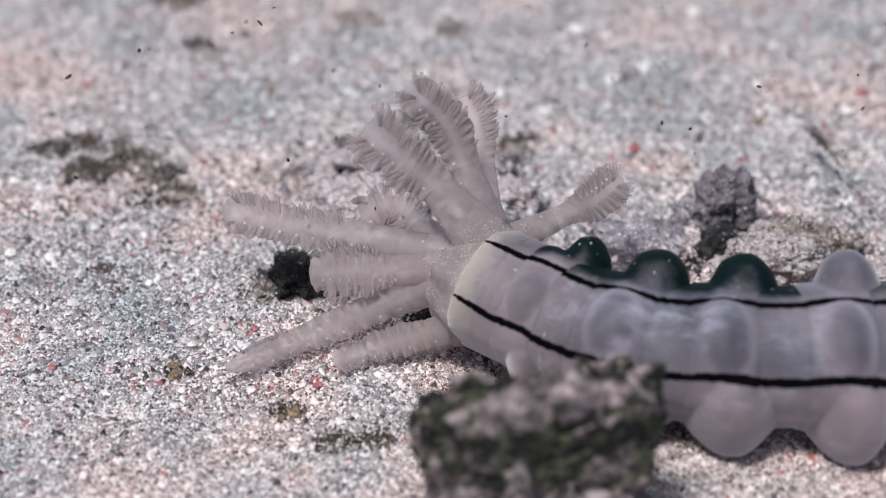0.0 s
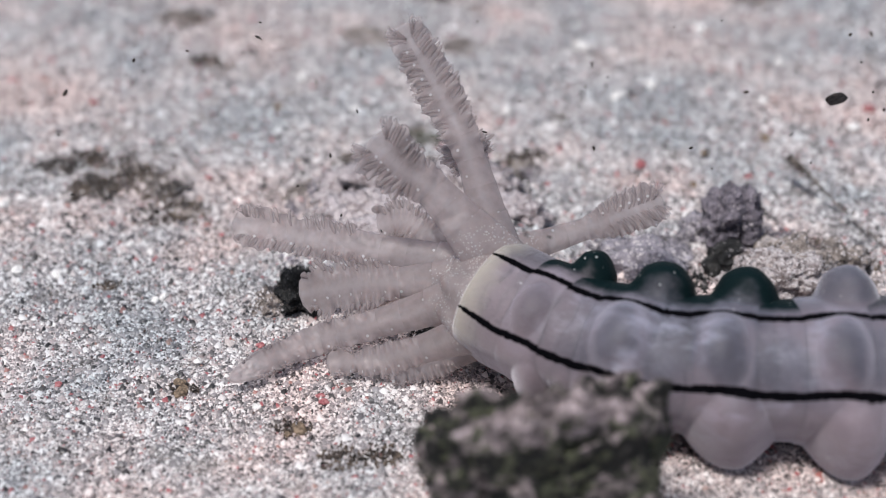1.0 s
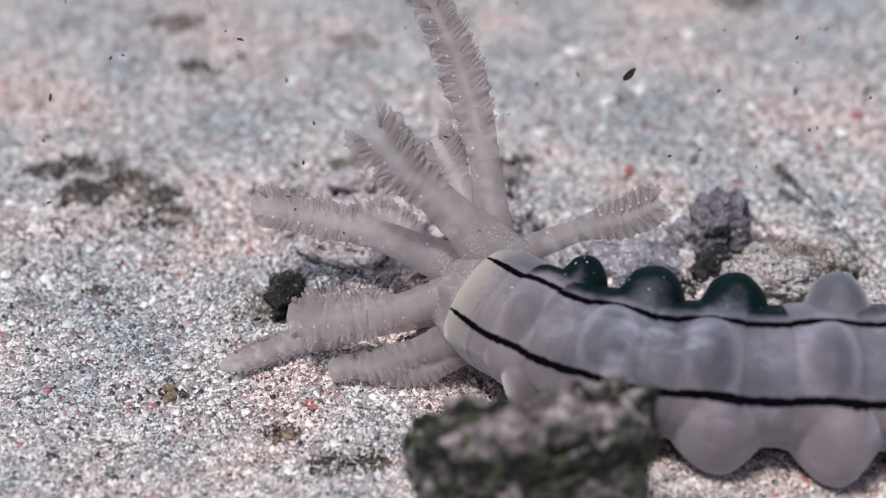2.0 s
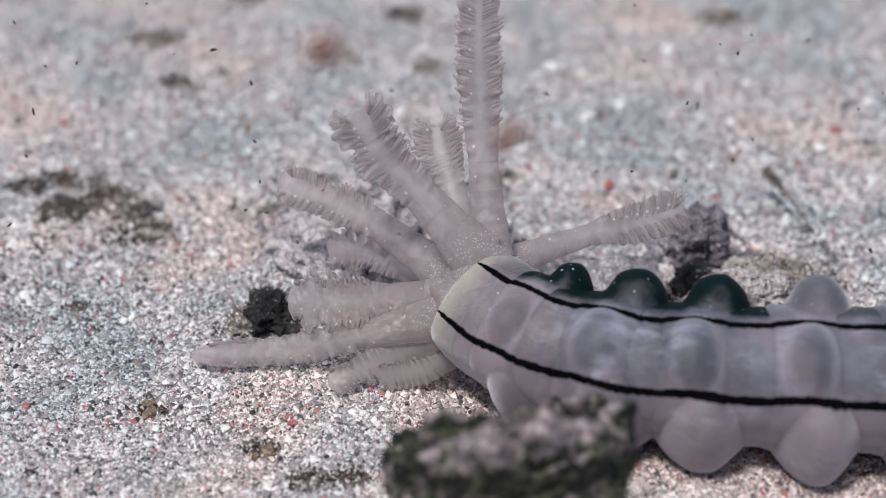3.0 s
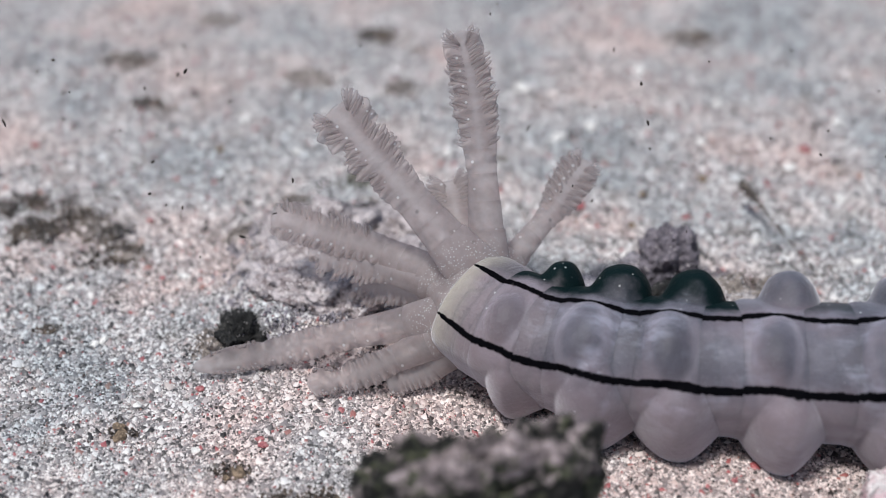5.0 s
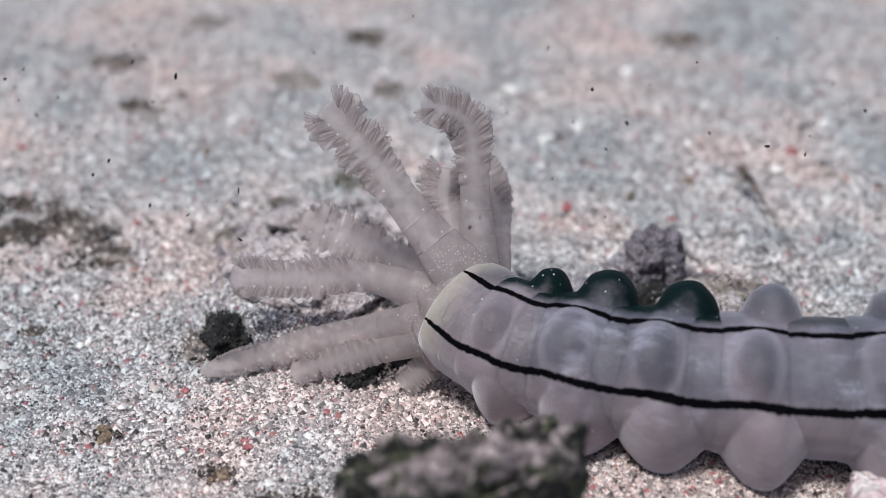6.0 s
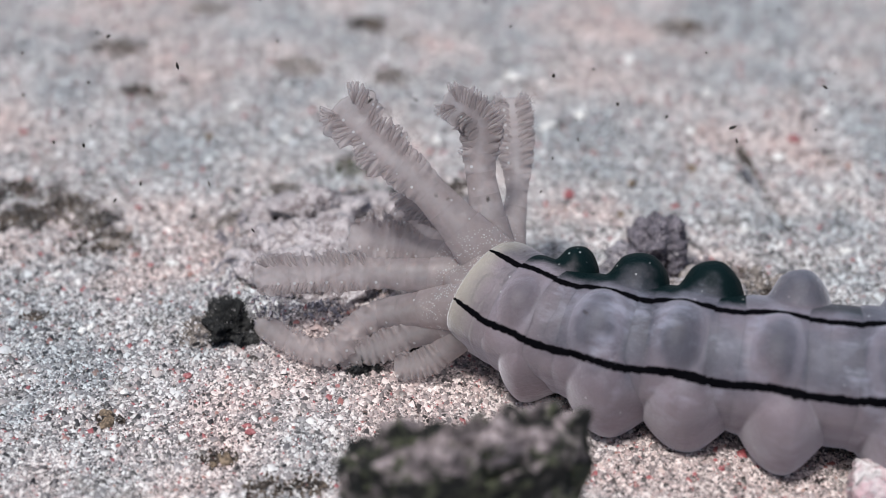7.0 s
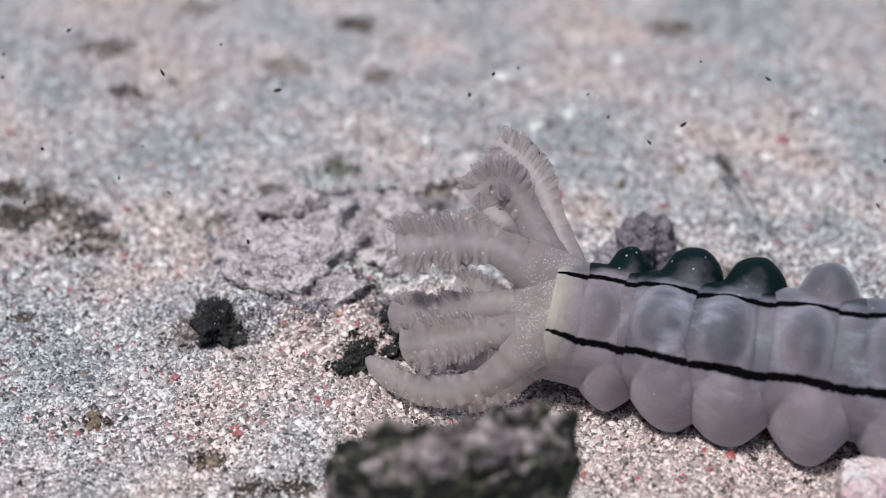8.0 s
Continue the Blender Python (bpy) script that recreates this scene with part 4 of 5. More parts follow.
    TENTACLE_C = [
        (0, (5.5, -28.5, 21.0), (-1.2, -25.2, 27.9), (-5.5, -24.6, 31.6), (-11.6, -22.9, 37.0)),
        (0.5, (4.9, -27.6, 21.6), (-2.9, -23.8, 29.4), (-7.2, -23.7, 32.4), (-12.0, -22.6, 36.8)),
        (1, (5.0, -27.0, 21.7), (-3.0, -23.2, 29.6), (-7.3, -23.1, 32.6), (-11.2, -22.2, 37.0)),
        (1.5, (6.1, -26.8, 22.1), (-1.7, -23.8, 28.8), (-6.0, -23.0, 32.9), (-11.2, -21.5, 38.0)),
        (3, (8.3, -23.6, 22.2), (0.2, -19.6, 30.3), (-5.9, -17.6, 36.4), (-9.4, -15.7, 42.3)),
        (3.5, (9.4, -22.1, 21.7), (1.7, -18.0, 30.2), (-4.0, -15.5, 37.0), (-9.8, -13.3, 43.2)),
        (4, (10.5, -19.6, 21.6), (2.4, -15.7, 29.7), (-3.9, -13.2, 36.5), (-9.2, -11.0, 42.8)),
        (4.5, (11.6, -17.8, 21.5), (3.7, -13.9, 29.6), (-3.0, -11.3, 36.4), (-8.9, -8.8, 43.2)),
        (5.2, (12.3, -18.9, 21.5), (3.7, -14.3, 30.7), (-2.4, -11.8, 37.5), (-8.2, -9.4, 44.0)),
        (6, (13.0, -20.0, 21.5), (3.8, -14.6, 31.9), (-1.6, -12.2, 38.6), (-7.3, -10.1, 44.7)),
        (6.5, (14.1, -19.5, 21.0), (5.3, -14.6, 30.5), (-1.0, -12.1, 37.2), (-6.3, -9.4, 44.3)),
        (7, (16.7, -18.1, 21.1), (7.8, -13.7, 29.8), (0.6, -11.5, 35.8), (-5.7, -8.9, 42.6)),
        (7.5, (21.6, -19.0, 20.8), (13.2, -15.1, 28.6), (6.0, -13.8, 33.1), (-1.2, -13.1, 36.7)),
        (8, (27.7, -25.3, 21.3), (20.2, -23.9, 25.0), (13.0, -24.7, 26.0), (5.6, -26.0, 26.3)),
    ]
    TENTACLE_D = [
        (0, (1.8, -27.0, 15.5), (-13.0, -22.3, 16.7), (-24.0, -19.4, 17.1), (-35.6, -16.2, 18.3)),
        (0.5, (1.8, -23.9, 15.5), (-12.2, -20.5, 16.1), (-24.0, -18.6, 15.9), (-35.2, -16.4, 16.7)),
        (1, (2.6, -24.3, 15.5), (-12.2, -20.2, 16.4), (-23.3, -17.4, 16.8), (-35.4, -14.6, 17.9)),
        (1.5, (2.4, -23.4, 15.5), (-11.8, -18.6, 16.9), (-23.0, -15.2, 17.4), (-33.8, -12.9, 18.2)),
        (3, (4.5, -20.1, 15.5), (-6.5, -10.9, 19.1), (-14.1, -5.7, 20.4), (-23.4, -1.2, 22.1)),
        (3.5, (5.6, -17.7, 15.5), (-3.4, -10.1, 18.2), (-12.1, -4.0, 20.1), (-22.5, 1.2, 22.1)),
        (4, (7.4, -14.8, 15.5), (-2.3, -7.1, 18.2), (-11.1, -1.8, 19.6), (-20.5, 2.9, 21.5)),
        (4.5, (8.8, -13.1, 15.5), (-1.1, -6.4, 17.7), (-8.9, -1.0, 19.1), (-18.2, 4.2, 21.2)),
        (5.2, (9.3, -16.5, 15.5), (-1.1, -10.7, 17.2), (-10.4, -7.6, 17.4), (-20.7, -4.5, 18.5)),
        (6, (9.8, -20.1, 15.5), (-0.9, -15.5, 16.5), (-12.1, -14.6, 15.6), (-23.4, -13.7, 15.5)),
        (6.5, (10.6, -19.3, 15.5), (-1.2, -16.4, 15.6), (-11.4, -15.1, 14.8), (-23.2, -14.6, 14.5)),
        (7, (12.8, -19.0, 15.5), (1.3, -16.8, 15.2), (-8.8, -15.6, 14.4), (-20.0, -15.5, 13.9)),
        (7.5, (19.1, -20.2, 15.5), (9.6, -17.8, 15.3), (0.4, -17.5, 14.1), (-9.3, -16.9, 13.8)),
        (8, (26.8, -27.5, 15.5), (19.5, -26.1, 14.8), (12.4, -25.9, 13.5), (5.1, -25.4, 13.3)),
    ]
    TENTACLE_E = [
        (0, (1.1, -29.5, 13.3), (-9.4, -28.0, 7.5), (-20.1, -30.9, 4.1), (-32.9, -37.8, 2.6)),
        (0.5, (1.2, -32.3, 13.3), (-12.0, -28.8, 7.5), (-22.0, -28.8, 4.1), (-32.4, -34.3, 2.6)),
        (1, (1.2, -30.4, 13.3), (-12.1, -28.8, 7.5), (-23.0, -29.4, 4.1), (-33.2, -35.6, 2.6)),
        (1.5, (1.7, -28.9, 13.3), (-11.7, -27.6, 7.5), (-21.8, -27.5, 4.1), (-32.5, -34.5, 2.6)),
        (3, (3.2, -29.8, 13.3), (-9.9, -26.2, 7.5), (-21.9, -25.3, 4.1), (-35.9, -24.6, 2.6)),
        (3.5, (4.3, -28.1, 13.4), (-8.9, -24.3, 7.5), (-21.0, -23.4, 4.1), (-34.5, -23.5, 2.6)),
        (4, (5.6, -26.6, 13.4), (-7.9, -22.3, 7.5), (-20.0, -21.4, 4.1), (-34.5, -21.5, 2.6)),
        (4.5, (6.6, -24.0, 13.4), (-7.5, -20.1, 7.5), (-18.9, -19.2, 4.1), (-33.3, -20.9, 2.6)),
        (5.2, (7.9, -23.8, 13.4), (-5.8, -19.5, 7.5), (-17.2, -18.9, 4.1), (-30.4, -21.4, 2.6)),
        (6, (9.4, -23.6, 13.4), (-3.9, -18.7, 7.5), (-15.2, -18.5, 4.1), (-27.1, -21.9, 2.6)),
        (6.5, (9.2, -24.4, 13.4), (-2.2, -17.8, 7.5), (-11.6, -19.3, 4.1), (-24.2, -21.1, 2.6)),
        (7, (11.1, -24.2, 13.4), (-0.6, -17.9, 7.5), (-8.8, -23.6, 4.1), (-21.4, -11.3, 2.6)),
        (7.5, (18.8, -28.8, 13.4), (5.9, -30.5, 7.5), (-6.0, -28.1, 4.1), (-17.3, -14.5, 2.6)),
        (8, (26.0, -35.0, 13.4), (18.2, -36.7, 7.5), (8.7, -33.4, 4.1), (1.0, -23.5, 2.6)),
    ]
    TENTACLE_F = [
        (0, (5.5, -37.5, 11.3), (-2.1, -34.2, 6.5), (-9.3, -33.9, 4.1), (-17.2, -36.4, 2.6)),
        (0.5, (4.2, -36.8, 11.3), (-3.0, -36.6, 6.5), (-9.2, -36.3, 4.1), (-17.2, -35.8, 2.6)),
        (1, (3.7, -36.1, 11.3), (-4.8, -34.3, 6.5), (-11.9, -34.0, 4.1), (-19.3, -31.9, 2.6)),
        (1.5, (3.5, -35.8, 11.3), (-4.3, -34.6, 6.5), (-11.4, -35.0, 4.1), (-18.8, -31.5, 2.6)),
        (3, (6.4, -30.7, 11.3), (-1.7, -28.8, 6.5), (-8.1, -29.9, 4.1), (-13.4, -32.4, 2.6)),
        (3.5, (6.8, -28.9, 11.3), (-1.6, -28.6, 6.5), (-7.0, -29.8, 4.1), (-15.2, -28.4, 2.6)),
        (4, (8.6, -27.5, 11.3), (0.4, -28.2, 6.5), (-5.9, -28.7, 4.1), (-12.3, -28.8, 2.6)),
        (4.5, (9.3, -26.0, 11.3), (0.8, -26.9, 6.5), (-4.7, -28.1, 4.1), (-12.9, -28.2, 2.6)),
        (5.2, (9.5, -25.5, 11.3), (0.8, -24.7, 6.5), (-5.6, -25.3, 4.1), (-13.0, -25.7, 2.6)),
        (6, (9.8, -25.0, 11.3), (0.8, -22.2, 6.5), (-6.7, -21.9, 4.1), (-13.1, -22.9, 2.6)),
        (6.5, (12.4, -23.6, 11.3), (3.3, -21.3, 6.5), (-2.3, -21.1, 4.1), (-8.8, -22.1, 2.6)),
        (7, (13.1, -24.5, 11.3), (5.1, -22.2, 6.5), (-0.5, -22.8, 4.1), (-6.1, -22.2, 2.6)),
        (7.5, (20.2, -25.7, 11.3), (12.3, -24.5, 6.5), (5.9, -25.1, 4.1), (-0.5, -25.2, 2.6)),
        (8, (26.8, -34.1, 11.3), (20.9, -36.8, 6.5), (14.0, -34.9, 4.1), (6.9, -31.4, 2.6)),
    ]
    TENTACLE_G = [
        (0, (0.5, -28.2, 14.8), (-8.4, -26.9, 13.4), (-14.7, -26.0, 12.7), (-20.7, -25.2, 12.1)),
        (0.5, (0.5, -27.6, 14.8), (-8.3, -27.2, 12.9), (-12.9, -26.3, 12.2), (-16.6, -24.5, 12.2)),
        (1, (0.6, -26.8, 14.8), (-8.5, -25.5, 13.4), (-15.7, -25.0, 12.5), (-23.8, -25.5, 11.2)),
        (1.5, (1.1, -29.9, 14.8), (-7.9, -30.8, 12.4), (-15.9, -30.7, 11.2), (-23.9, -30.1, 10.4)),
        (3, (4.4, -26.3, 14.8), (-5.3, -24.5, 13.6), (-12.5, -24.0, 12.6), (-20.8, -22.6, 12.3)),
        (3.5, (3.6, -21.4, 14.8), (-5.2, -19.0, 13.9), (-11.7, -17.0, 13.7), (-17.5, -13.8, 14.4)),
        (4, (5.3, -22.3, 14.8), (-3.1, -20.6, 13.5), (-10.5, -19.5, 12.8), (-18.0, -18.6, 12.2)),
        (4.5, (7.4, -17.0, 14.8), (-1.0, -13.7, 14.4), (-7.7, -10.6, 14.7), (-13.5, -7.6, 15.2)),
        (5.2, (8.9, -15.6, 14.8), (0.7, -10.8, 15.1), (-6.0, -7.2, 15.7), (-13.2, -3.7, 16.4)),
        (6, (10.6, -14.1, 14.8), (2.7, -7.6, 16.0), (-4.0, -3.3, 16.9), (-12.9, 0.9, 17.9)),
        (6.5, (10.6, -11.7, 14.8), (4.4, -6.8, 15.1), (0.4, -3.6, 15.5), (-2.4, -0.6, 16.0)),
        (7, (12.7, -12.8, 14.8), (7.1, -8.4, 14.9), (2.2, -6.3, 14.7), (-4.5, -4.2, 14.6)),
        (7.5, (19.5, -14.2, 14.8), (12.7, -9.9, 14.8), (7.0, -7.7, 14.6), (0.3, -7.2, 13.7)),
        (8, (26.7, -32.7, 14.8), (19.2, -31.2, 13.4), (13.1, -31.0, 12.1), (6.0, -30.8, 11.0)),
    ]
    TENTACLE_H = [
        (0, (6.9, -21.6, 17.4), (6.0, -14.4, 26.8), (5.1, -10.1, 30.5), (3.2, -6.2, 33.6)),
        (0.5, (7.0, -20.9, 17.4), (4.7, -13.7, 26.8), (4.3, -9.9, 29.8), (3.3, -7.1, 31.4)),
        (1, (7.2, -20.0, 18.1), (4.1, -13.2, 27.0), (3.3, -10.9, 27.8), (2.4, -8.1, 29.3)),
        (1.5, (7.0, -20.0, 18.3), (2.8, -12.4, 24.8), (1.0, -9.5, 26.4), (-0.9, -6.7, 28.0)),
        (3, (7.9, -16.5, 18.7), (5.6, -8.9, 25.4), (3.8, -4.6, 29.3), (3.0, -1.0, 32.3)),
        (3.5, (9.0, -14.6, 19.1), (7.3, -7.4, 25.2), (6.4, -3.6, 28.4), (6.0, 0.3, 31.7)),
        (4, (10.1, -12.3, 18.7), (9.0, -6.7, 22.3), (8.1, -4.3, 23.2), (7.2, -1.5, 24.9)),
        (4.5, (12.2, -10.5, 18.7), (10.9, -4.8, 22.3), (10.5, -2.5, 23.1), (9.5, -0.1, 24.0)),
        (5.2, (13.1, -11.6, 18.4), (11.7, -5.6, 22.6), (11.1, -2.8, 24.3), (10.8, 0.0, 26.0)),
        (6, (14.0, -13.0, 18.1), (12.7, -6.5, 23.1), (11.8, -3.2, 25.6), (12.3, 0.1, 28.1)),
        (6.5, (14.8, -12.5, 17.7), (11.9, -6.6, 21.6), (10.1, -3.7, 23.2), (7.2, -1.3, 24.1)),
        (7, (16.7, -11.8, 16.6), (11.8, -6.5, 19.3), (9.0, -3.6, 20.8), (5.2, -0.7, 22.5)),
        (7.5, (24.3, -12.8, 16.3), (21.2, -7.3, 19.4), (18.4, -4.7, 20.5), (15.6, -2.3, 21.3)),
        (8, (31.1, -19.5, 16.2), (26.5, -13.4, 20.1), (23.0, -10.5, 21.7), (19.3, -7.6, 23.3)),
    ]
    TENTACLE_I = [
        (0, (6.1, -36.5, 10.5), (1.4, -32.9, 5.5), (-4.0, -32.5, 3.6), (-9.3, -33.4, 2.6)),
        (0.5, (6.1, -36.9, 10.5), (1.5, -35.3, 5.5), (-3.9, -35.6, 3.6), (-8.3, -35.8, 2.6)),
        (1, (5.6, -36.2, 10.5), (0.5, -34.5, 5.5), (-4.9, -34.8, 3.6), (-9.3, -34.9, 2.6)),
        (1.5, (5.7, -35.9, 10.5), (0.5, -34.8, 5.5), (-4.4, -35.1, 3.6), (-8.8, -34.5, 2.6)),
        (3, (8.2, -31.4, 10.5), (2.8, -31.2, 5.5), (-1.7, -30.8, 3.6), (-6.2, -30.9, 2.6)),
        (3.5, (9.3, -30.2, 10.5), (3.9, -29.5, 5.5), (-0.7, -29.2, 3.6), (-4.3, -28.5, 2.6)),
        (4, (10.4, -28.7, 10.5), (5.0, -28.4, 5.5), (0.4, -28.0, 3.6), (-3.2, -27.3, 2.6)),
        (4.5, (11.5, -26.7, 10.5), (6.4, -27.1, 5.6), (1.7, -26.7, 3.6), (-1.9, -26.8, 2.6)),
        (5.2, (12.5, -26.8, 10.5), (8.0, -25.7, 5.6), (4.3, -25.7, 3.6), (1.3, -26.6, 2.6)),
        (6, (13.6, -26.9, 10.5), (10.0, -24.2, 5.6), (7.3, -24.6, 3.6), (4.9, -26.3, 2.6)),
        (6.5, (13.0, -26.0, 10.5), (8.8, -24.8, 5.5), (5.2, -25.2, 3.6), (2.4, -25.3, 2.6)),
        (7, (15.0, -25.7, 10.5), (10.5, -25.7, 5.5), (6.9, -26.2, 3.6), (3.2, -25.5, 2.6)),
        (7.5, (22.1, -27.0, 10.5), (17.8, -26.4, 5.5), (13.3, -26.0, 3.6), (9.6, -25.3, 2.6)),
        (8, (28.3, -32.2, 10.5), (23.1, -30.2, 5.5), (19.8, -26.0, 3.6), (15.3, -23.7, 2.6)),
    ]
    TENTACLE_J = [
        (0, (1.5, -20.0, 11.4), (-3.7, -15.5, 14.6), (-8.3, -11.9, 16.5), (-13.6, -11.7, 13.9)),
        (0.5, (1.1, -19.1, 11.3), (-3.6, -14.9, 14.1), (-7.3, -11.7, 15.4), (-10.7, -10.9, 13.8)),
        (1, (1.2, -17.8, 11.6), (-3.3, -13.6, 14.5), (-7.4, -10.6, 15.6), (-11.6, -9.6, 14.2)),
        (1.5, (1.7, -17.3, 11.6), (-3.2, -12.9, 14.9), (-7.9, -9.4, 16.6), (-13.2, -8.3, 15.4)),
        (3, (4.3, -15.5, 10.9), (-3.2, -12.3, 12.1), (-9.0, -9.0, 13.5), (-15.3, -7.8, 12.2)),
        (3.5, (5.4, -14.8, 11.1), (-0.3, -11.8, 12.0), (-4.1, -8.9, 13.0), (-7.0, -6.9, 12.9)),
        (4, (6.6, -13.8, 11.3), (0.9, -11.0, 11.9), (-2.9, -8.3, 12.3), (-6.8, -6.6, 11.8)),
        (4.5, (7.9, -14.2, 10.2), (2.3, -12.5, 8.9), (-3.5, -10.8, 7.6), (-9.3, -9.1, 7.1)),
        (5.2, (8.7, -13.8, 10.9), (3.6, -10.8, 11.8), (-0.3, -8.2, 12.0), (-3.2, -6.3, 11.9)),
        (6, (10.3, -12.5, 12.9), (7.0, -8.9, 14.8), (4.8, -6.5, 14.8), (3.6, -6.8, 11.2)),
        (6.5, (10.9, -12.5, 13.0), (6.7, -9.6, 13.7), (2.9, -7.0, 13.9), (-1.4, -5.0, 13.9)),
        (7, (12.9, -12.0, 13.7), (9.4, -8.0, 16.3), (6.6, -4.5, 17.9), (3.7, -1.7, 19.3)),
        (7.5, (20.0, -12.2, 13.4), (15.1, -8.7, 15.0), (11.8, -6.4, 14.7), (8.5, -4.4, 14.8)),
        (8, (28.3, -16.5, 6.6), (22.8, -13.3, 7.7), (19.1, -10.7, 7.8), (15.6, -9.0, 7.2)),
    ]
    WEED = [
        (0, (78.3, 12.3, 2.0), (71.4, 33.0, 6.0)),
        (0.5, (73.0, 16.7, 2.0), (63.8, 29.0, 6.0)),
        (1, (73.5, 15.1, 2.0), (64.6, 28.3, 6.0)),
        (1.5, (72.6, 12.7, 2.0), (63.9, 25.0, 6.0)),
        (3, (74.8, 11.3, 2.0), (67.3, 32.1, 6.0)),
        (3.5, (76.6, 16.2, 2.0), (69.2, 29.7, 6.0)),
        (4, (76.9, 9.5, 2.0), (69.6, 30.1, 6.0)),
        (4.5, (76.8, 10.2, 2.0), (67.9, 31.0, 6.0)),
        (6, (78.9, 15.8, 2.0), (73.0, 41.7, 6.0)),
        (6.5, (78.6, 15.5, 2.0), (73.3, 42.7, 6.0)),
        (7, (78.3, 17.5, 2.0), (72.6, 44.2, 6.0)),
        (7.5, (78.5, 16.7, 2.0), (73.8, 45.2, 6.0)),
        (8, (77.4, 15.6, 2.0), (70.2, 41.6, 6.0)),
    ]
    SPECK_A = [(0, 110.2, 17.1, 33.7), (1, 65.2, 3.6, 31.1), (1.5, 46.7, 0.1, 26.4), (2.7, 12.0, -5.0, 80.0), (5, -50.0, -4.0, 130.0), (8, -140.0, 2.0, 170.0)]
    SPECK_B = [(0, 133.9, -110.4, 94.4), (2.8, 3.9, -110.7, 96.0), (3.2, -17.6, -110.4, 96.4), (3.5, -30.1, -110.0, 97.3), (5, -88.1, -108.4, 97.8), (8, -171.2, -104.8, 94.5)]
    SPECK_C = [(0, 113.5, -114.0, 70.4), (2.8, 15.6, -106.7, 83.7), (3, 8.8, -105.9, 85.0), (3.2, 1.1, -102.4, 90.9), (5, -79.7, -94.6, 101.7), (8, -159.0, -88.5, 102.8)]
    up, home = Vector((0, 0, 1)), Matrix.Translation(-Vector(animal.location))
    tracks = {}
    for t, *flat in BODY:
        pts = [Vector((x * MM, y * MM, 0.0112)) for x, y in flat]
        pts[0] += up * 0.001
        pts.append(pts[-1] * 2 - pts[-2])

        def along(u):
            k = min(int(u), 5)
            a, b, c, d = pts[max(k - 1, 0)], pts[k], pts[k + 1], pts[k + 2]
            q = u - k
            return 0.5 * (2 * b + (c - a) * q + (2 * a - 5 * b + 4 * c - d) * q * q + (3 * b - a - 3 * c + d) * q ** 3)

        def on(u):
            return home @ frame_on(along(u), along(u) * 2 - along(max(u - 0.15, 0.0)) if u > 5.8 else along(u) + along(u + 0.15) - along(max(u - 0.15, 0.0)), up)

        for k in range(6):
            tracks.setdefault(rings[k], []).append((t, on(k + 1.0)))
        for ob, u in zip(necks, NECKS):
            tracks.setdefault(ob, []).append((t, on(u)))
        head = pts[0]
        for ob in (collar, crown):
            tracks.setdefault(ob, []).append((t, home @ frame_on(head, along(0.4), up)))
        back = pts[6] - pts[5]
        end = pts[6] + back.normalized() * 0.024
        tracks.setdefault(tail, []).append((t, home @ frame_on(end, end + back, up)))
    # track, widths of stalk, web and tip, seed, finger length, share on either side, first fringed piece, where the fingers spring, raggedness
    kinds = [
        (TENTACLE_A, (5.0, 6.8, 6.6), 100, 1.6, (1.0, 1.0), 4, 0.12, 0.8),
        (TENTACLE_B, (3.8, 6.8, 7.2), 200, 1.4, (0.3, 1.0), 4, 0.15, 0.8),
        (TENTACLE_C, (6.0, 8.6, 9.4), 300, 1.0, (1.0, 0.1), 4, 0.3, 1.6),
        (TENTACLE_D, (5.2, 6.4, 5.8), 400, 1.5, (1.1, 0.45), 4, 0.45, 1.4),
        (TENTACLE_E, (5.0, 5.4, 3.6), 500, 0.6, (0.9, 0.05), 8, 0.8, 1.6),
        (TENTACLE_F, (4.8, 5.2, 4.2), 600, 0.6, (0.9, 0.05), 8, 0.8, 1.6),
        (TENTACLE_G, (5.0, 8.2, 8.4), 700, 0.8, (1.0, 0.8), 4, 0.75, 3.0),
        (TENTACLE_H, (4.6, 7.0, 7.4), 800, 1.4, (1.0, 1.0), 4, 0.2, 1.6),
        (TENTACLE_I, (4.6, 5.0, 4.2), 900, 0.6, (0.9, 0.05), 8, 0.8, 1.5),
        (TENTACLE_J, (4.6, 7.0, 7.0), 950, 1.1, (1.0, 0.7), 4, 0.6, 2.6),
    ]
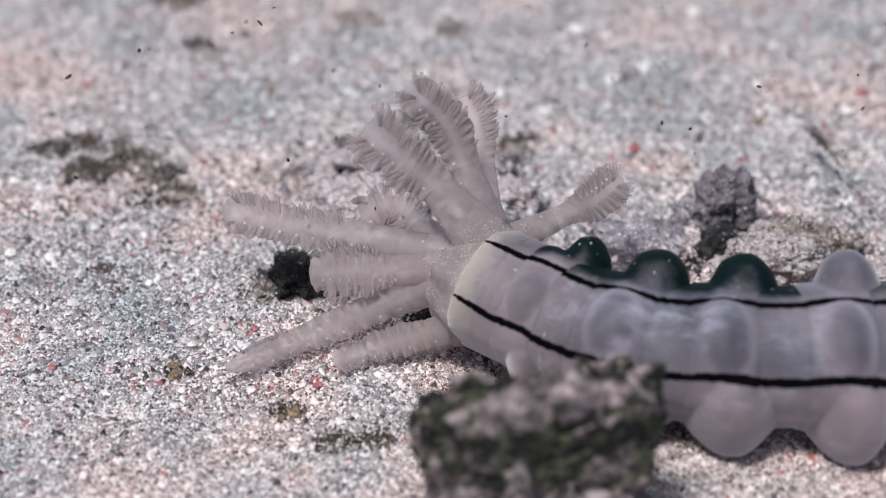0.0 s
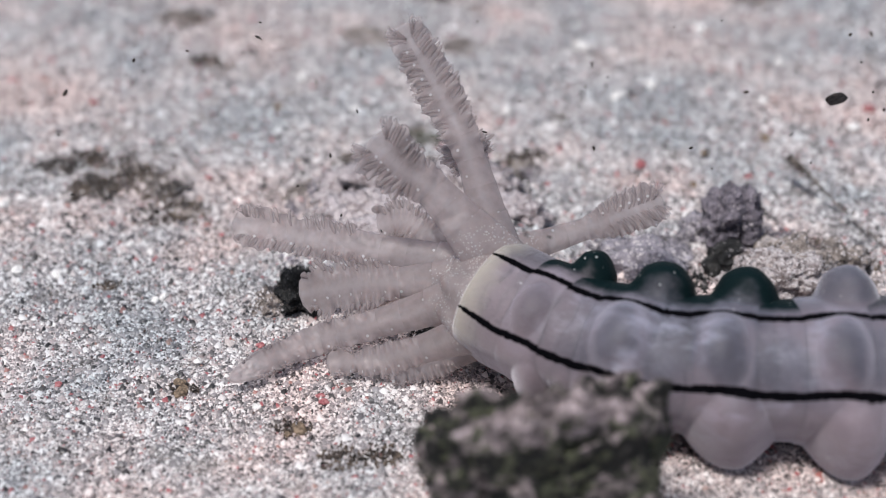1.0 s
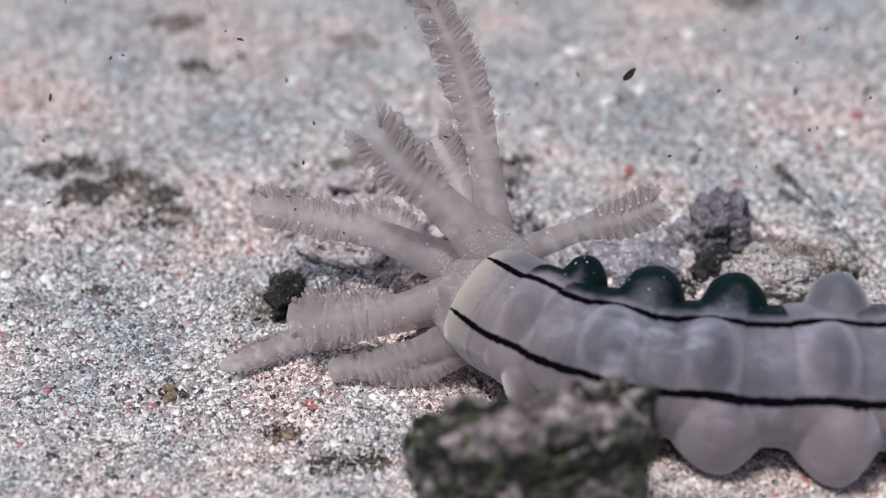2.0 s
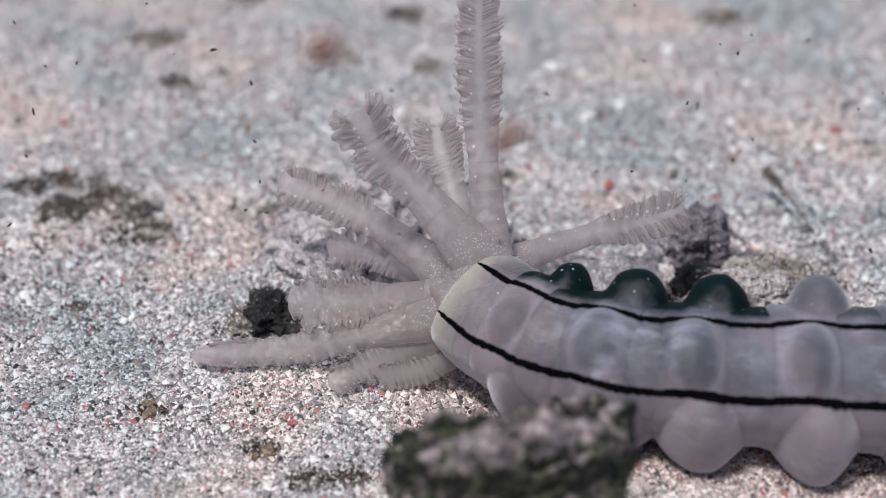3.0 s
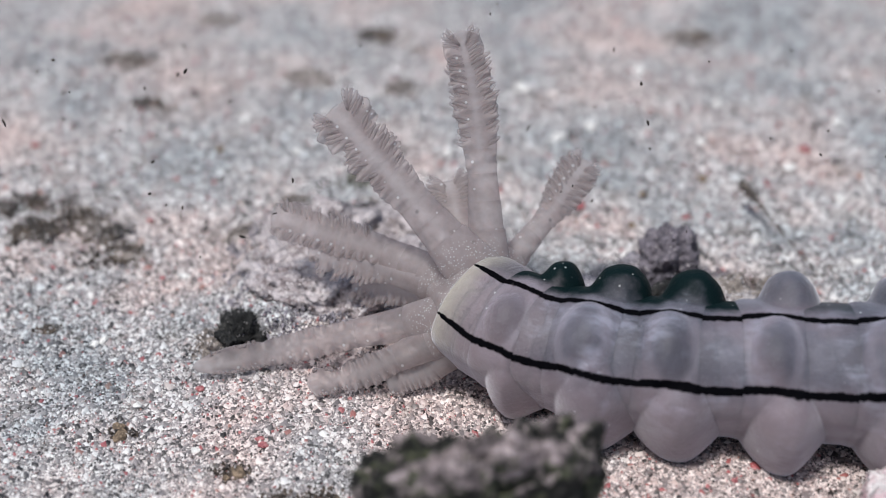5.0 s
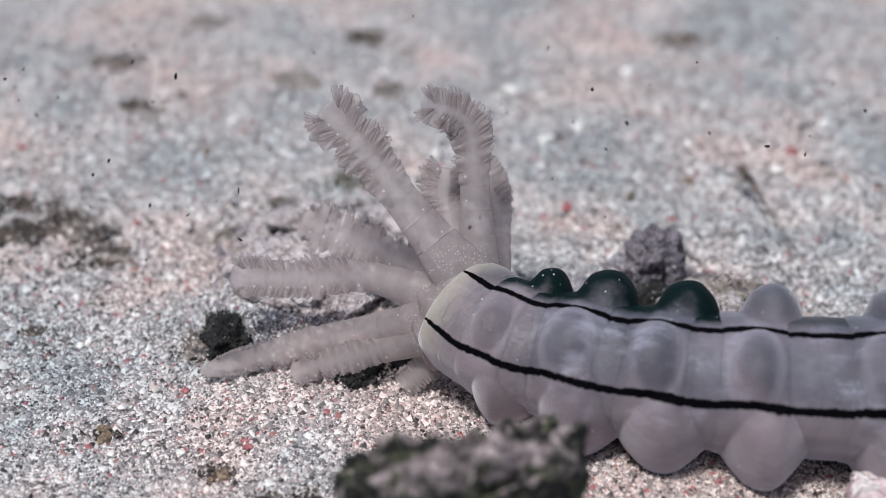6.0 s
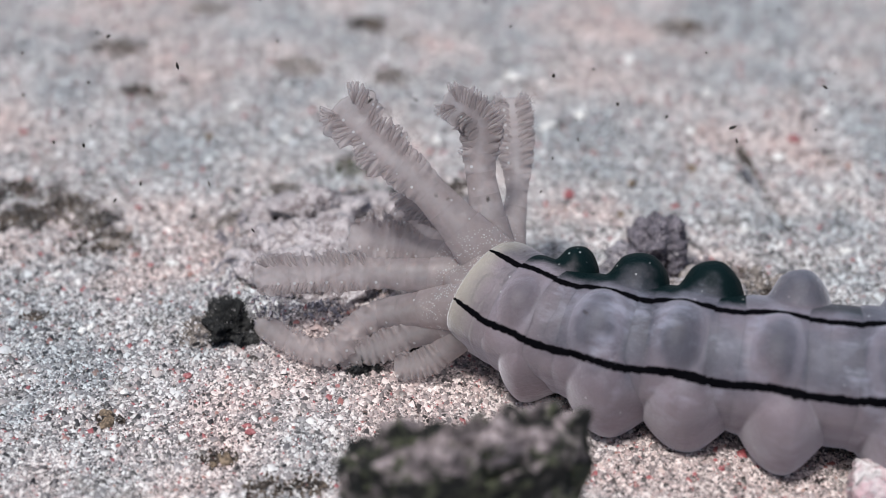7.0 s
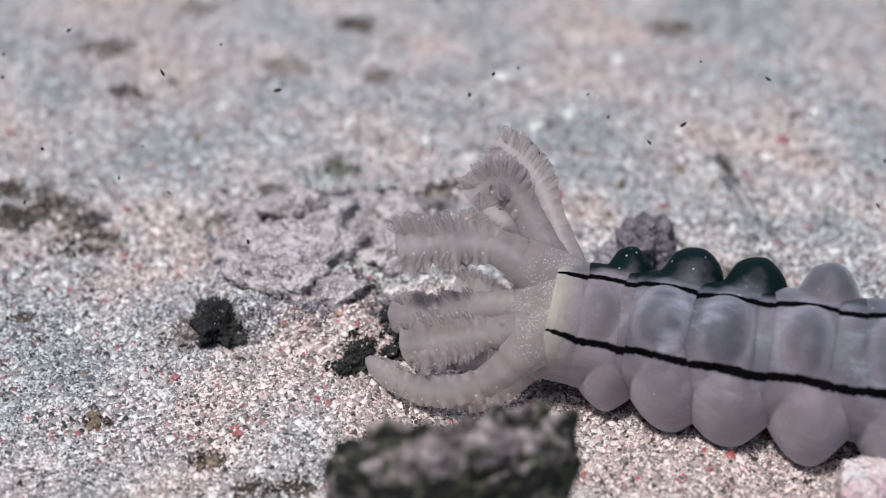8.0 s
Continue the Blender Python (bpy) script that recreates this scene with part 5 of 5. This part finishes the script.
    for rows, widths, seed, digit, sides, bare, root, ragged in kinds:
        chords = []
        for t, *nodes in rows:
            n = [Vector(p) * MM for p in nodes]
            n = [n[0] * 2 - n[1]] + n + [n[3] * 2 - n[2]]
            curve = []
            for g in SPLITS[:-1]:
                k = int(g)
                q = g - k
                a, b, c, d = n[k:k + 4]
                curve.append(0.5 * (2 * b + (c - a) * q + (2 * a - 5 * b + 4 * c - d) * q * q + (3 * b - a - 3 * c + d) * q ** 3))
            chords.append((t, curve + [n[4]]))
        lengths = [float(np.percentile([(c[k + 1] - c[k]).length for _, c in chords], 92)) for k in range(10)]
        for k, ob in enumerate(tentacle(lengths, widths, seed, digit, sides, bare, root, ragged)):
            for t, c in chords:
                way = (c[k + 1] - c[k]).normalized()
                a = (c[k] + c[k + 1]) / 2 - way * lengths[k] / 2
                tracks.setdefault(ob, []).append((t, home @ frame_on(a, a + way, FACE)))
    twig = make_twig()
    for t, foot, head in WEED:
        way = (Vector(head) - Vector(foot)).normalized()
        tracks.setdefault(twig, []).append((t, frame_on((Vector(head) - way * 30) * MM, Vector(head) * MM, FACE)))
    for k, rows in enumerate((SPECK_A, SPECK_B, SPECK_C)):
        ob = make_speck((2.4, 3.4, 3.4)[k], (SPECK, SPECK_RED, SPECK_RED)[k], 70 + k, ("dark", "red-brown", "red-brown")[k] + " debris flake adrift in the water")
        for t, x, y, z in rows:
            tracks.setdefault(ob, []).append((t, pose(x * MM, y * MM, z * MM, t * 25, t * 15, t * 40)))
    rng = random.Random(21)
    for k in range(90):
        ob = make_speck(rng.uniform(0.25, 0.55), SPECK, 100 + k, "tiny dark debris flake adrift in the water")
        a = Vector((rng.uniform(-75, 95), rng.uniform(-45, 50), rng.uniform(14, 62))) * MM
        drift = Vector((rng.uniform(-12, 2), rng.uniform(-3, 3), rng.uniform(-1.2, 1.6))) * MM
        spin = [rng.uniform(-30, 30) for _ in range(3)]
        at = [rng.uniform(0, 360) for _ in range(3)]
        for t in (0, 2, 4, 6, 8):
            bob = Vector((math.sin(t * 0.9 + k), 0, math.cos(t * 0.7 + k * 2))) * 1.5 * MM
            p = a + drift * (t - 4) + bob
            p.z = max(p.z, 0.006)
            tracks.setdefault(ob, []).append((t, pose(p.x, p.y, p.z, *(q + w * t for q, w in zip(at, spin)))))
    for ob, rows in tracks.items():
        walk(ob, rows)


motions()
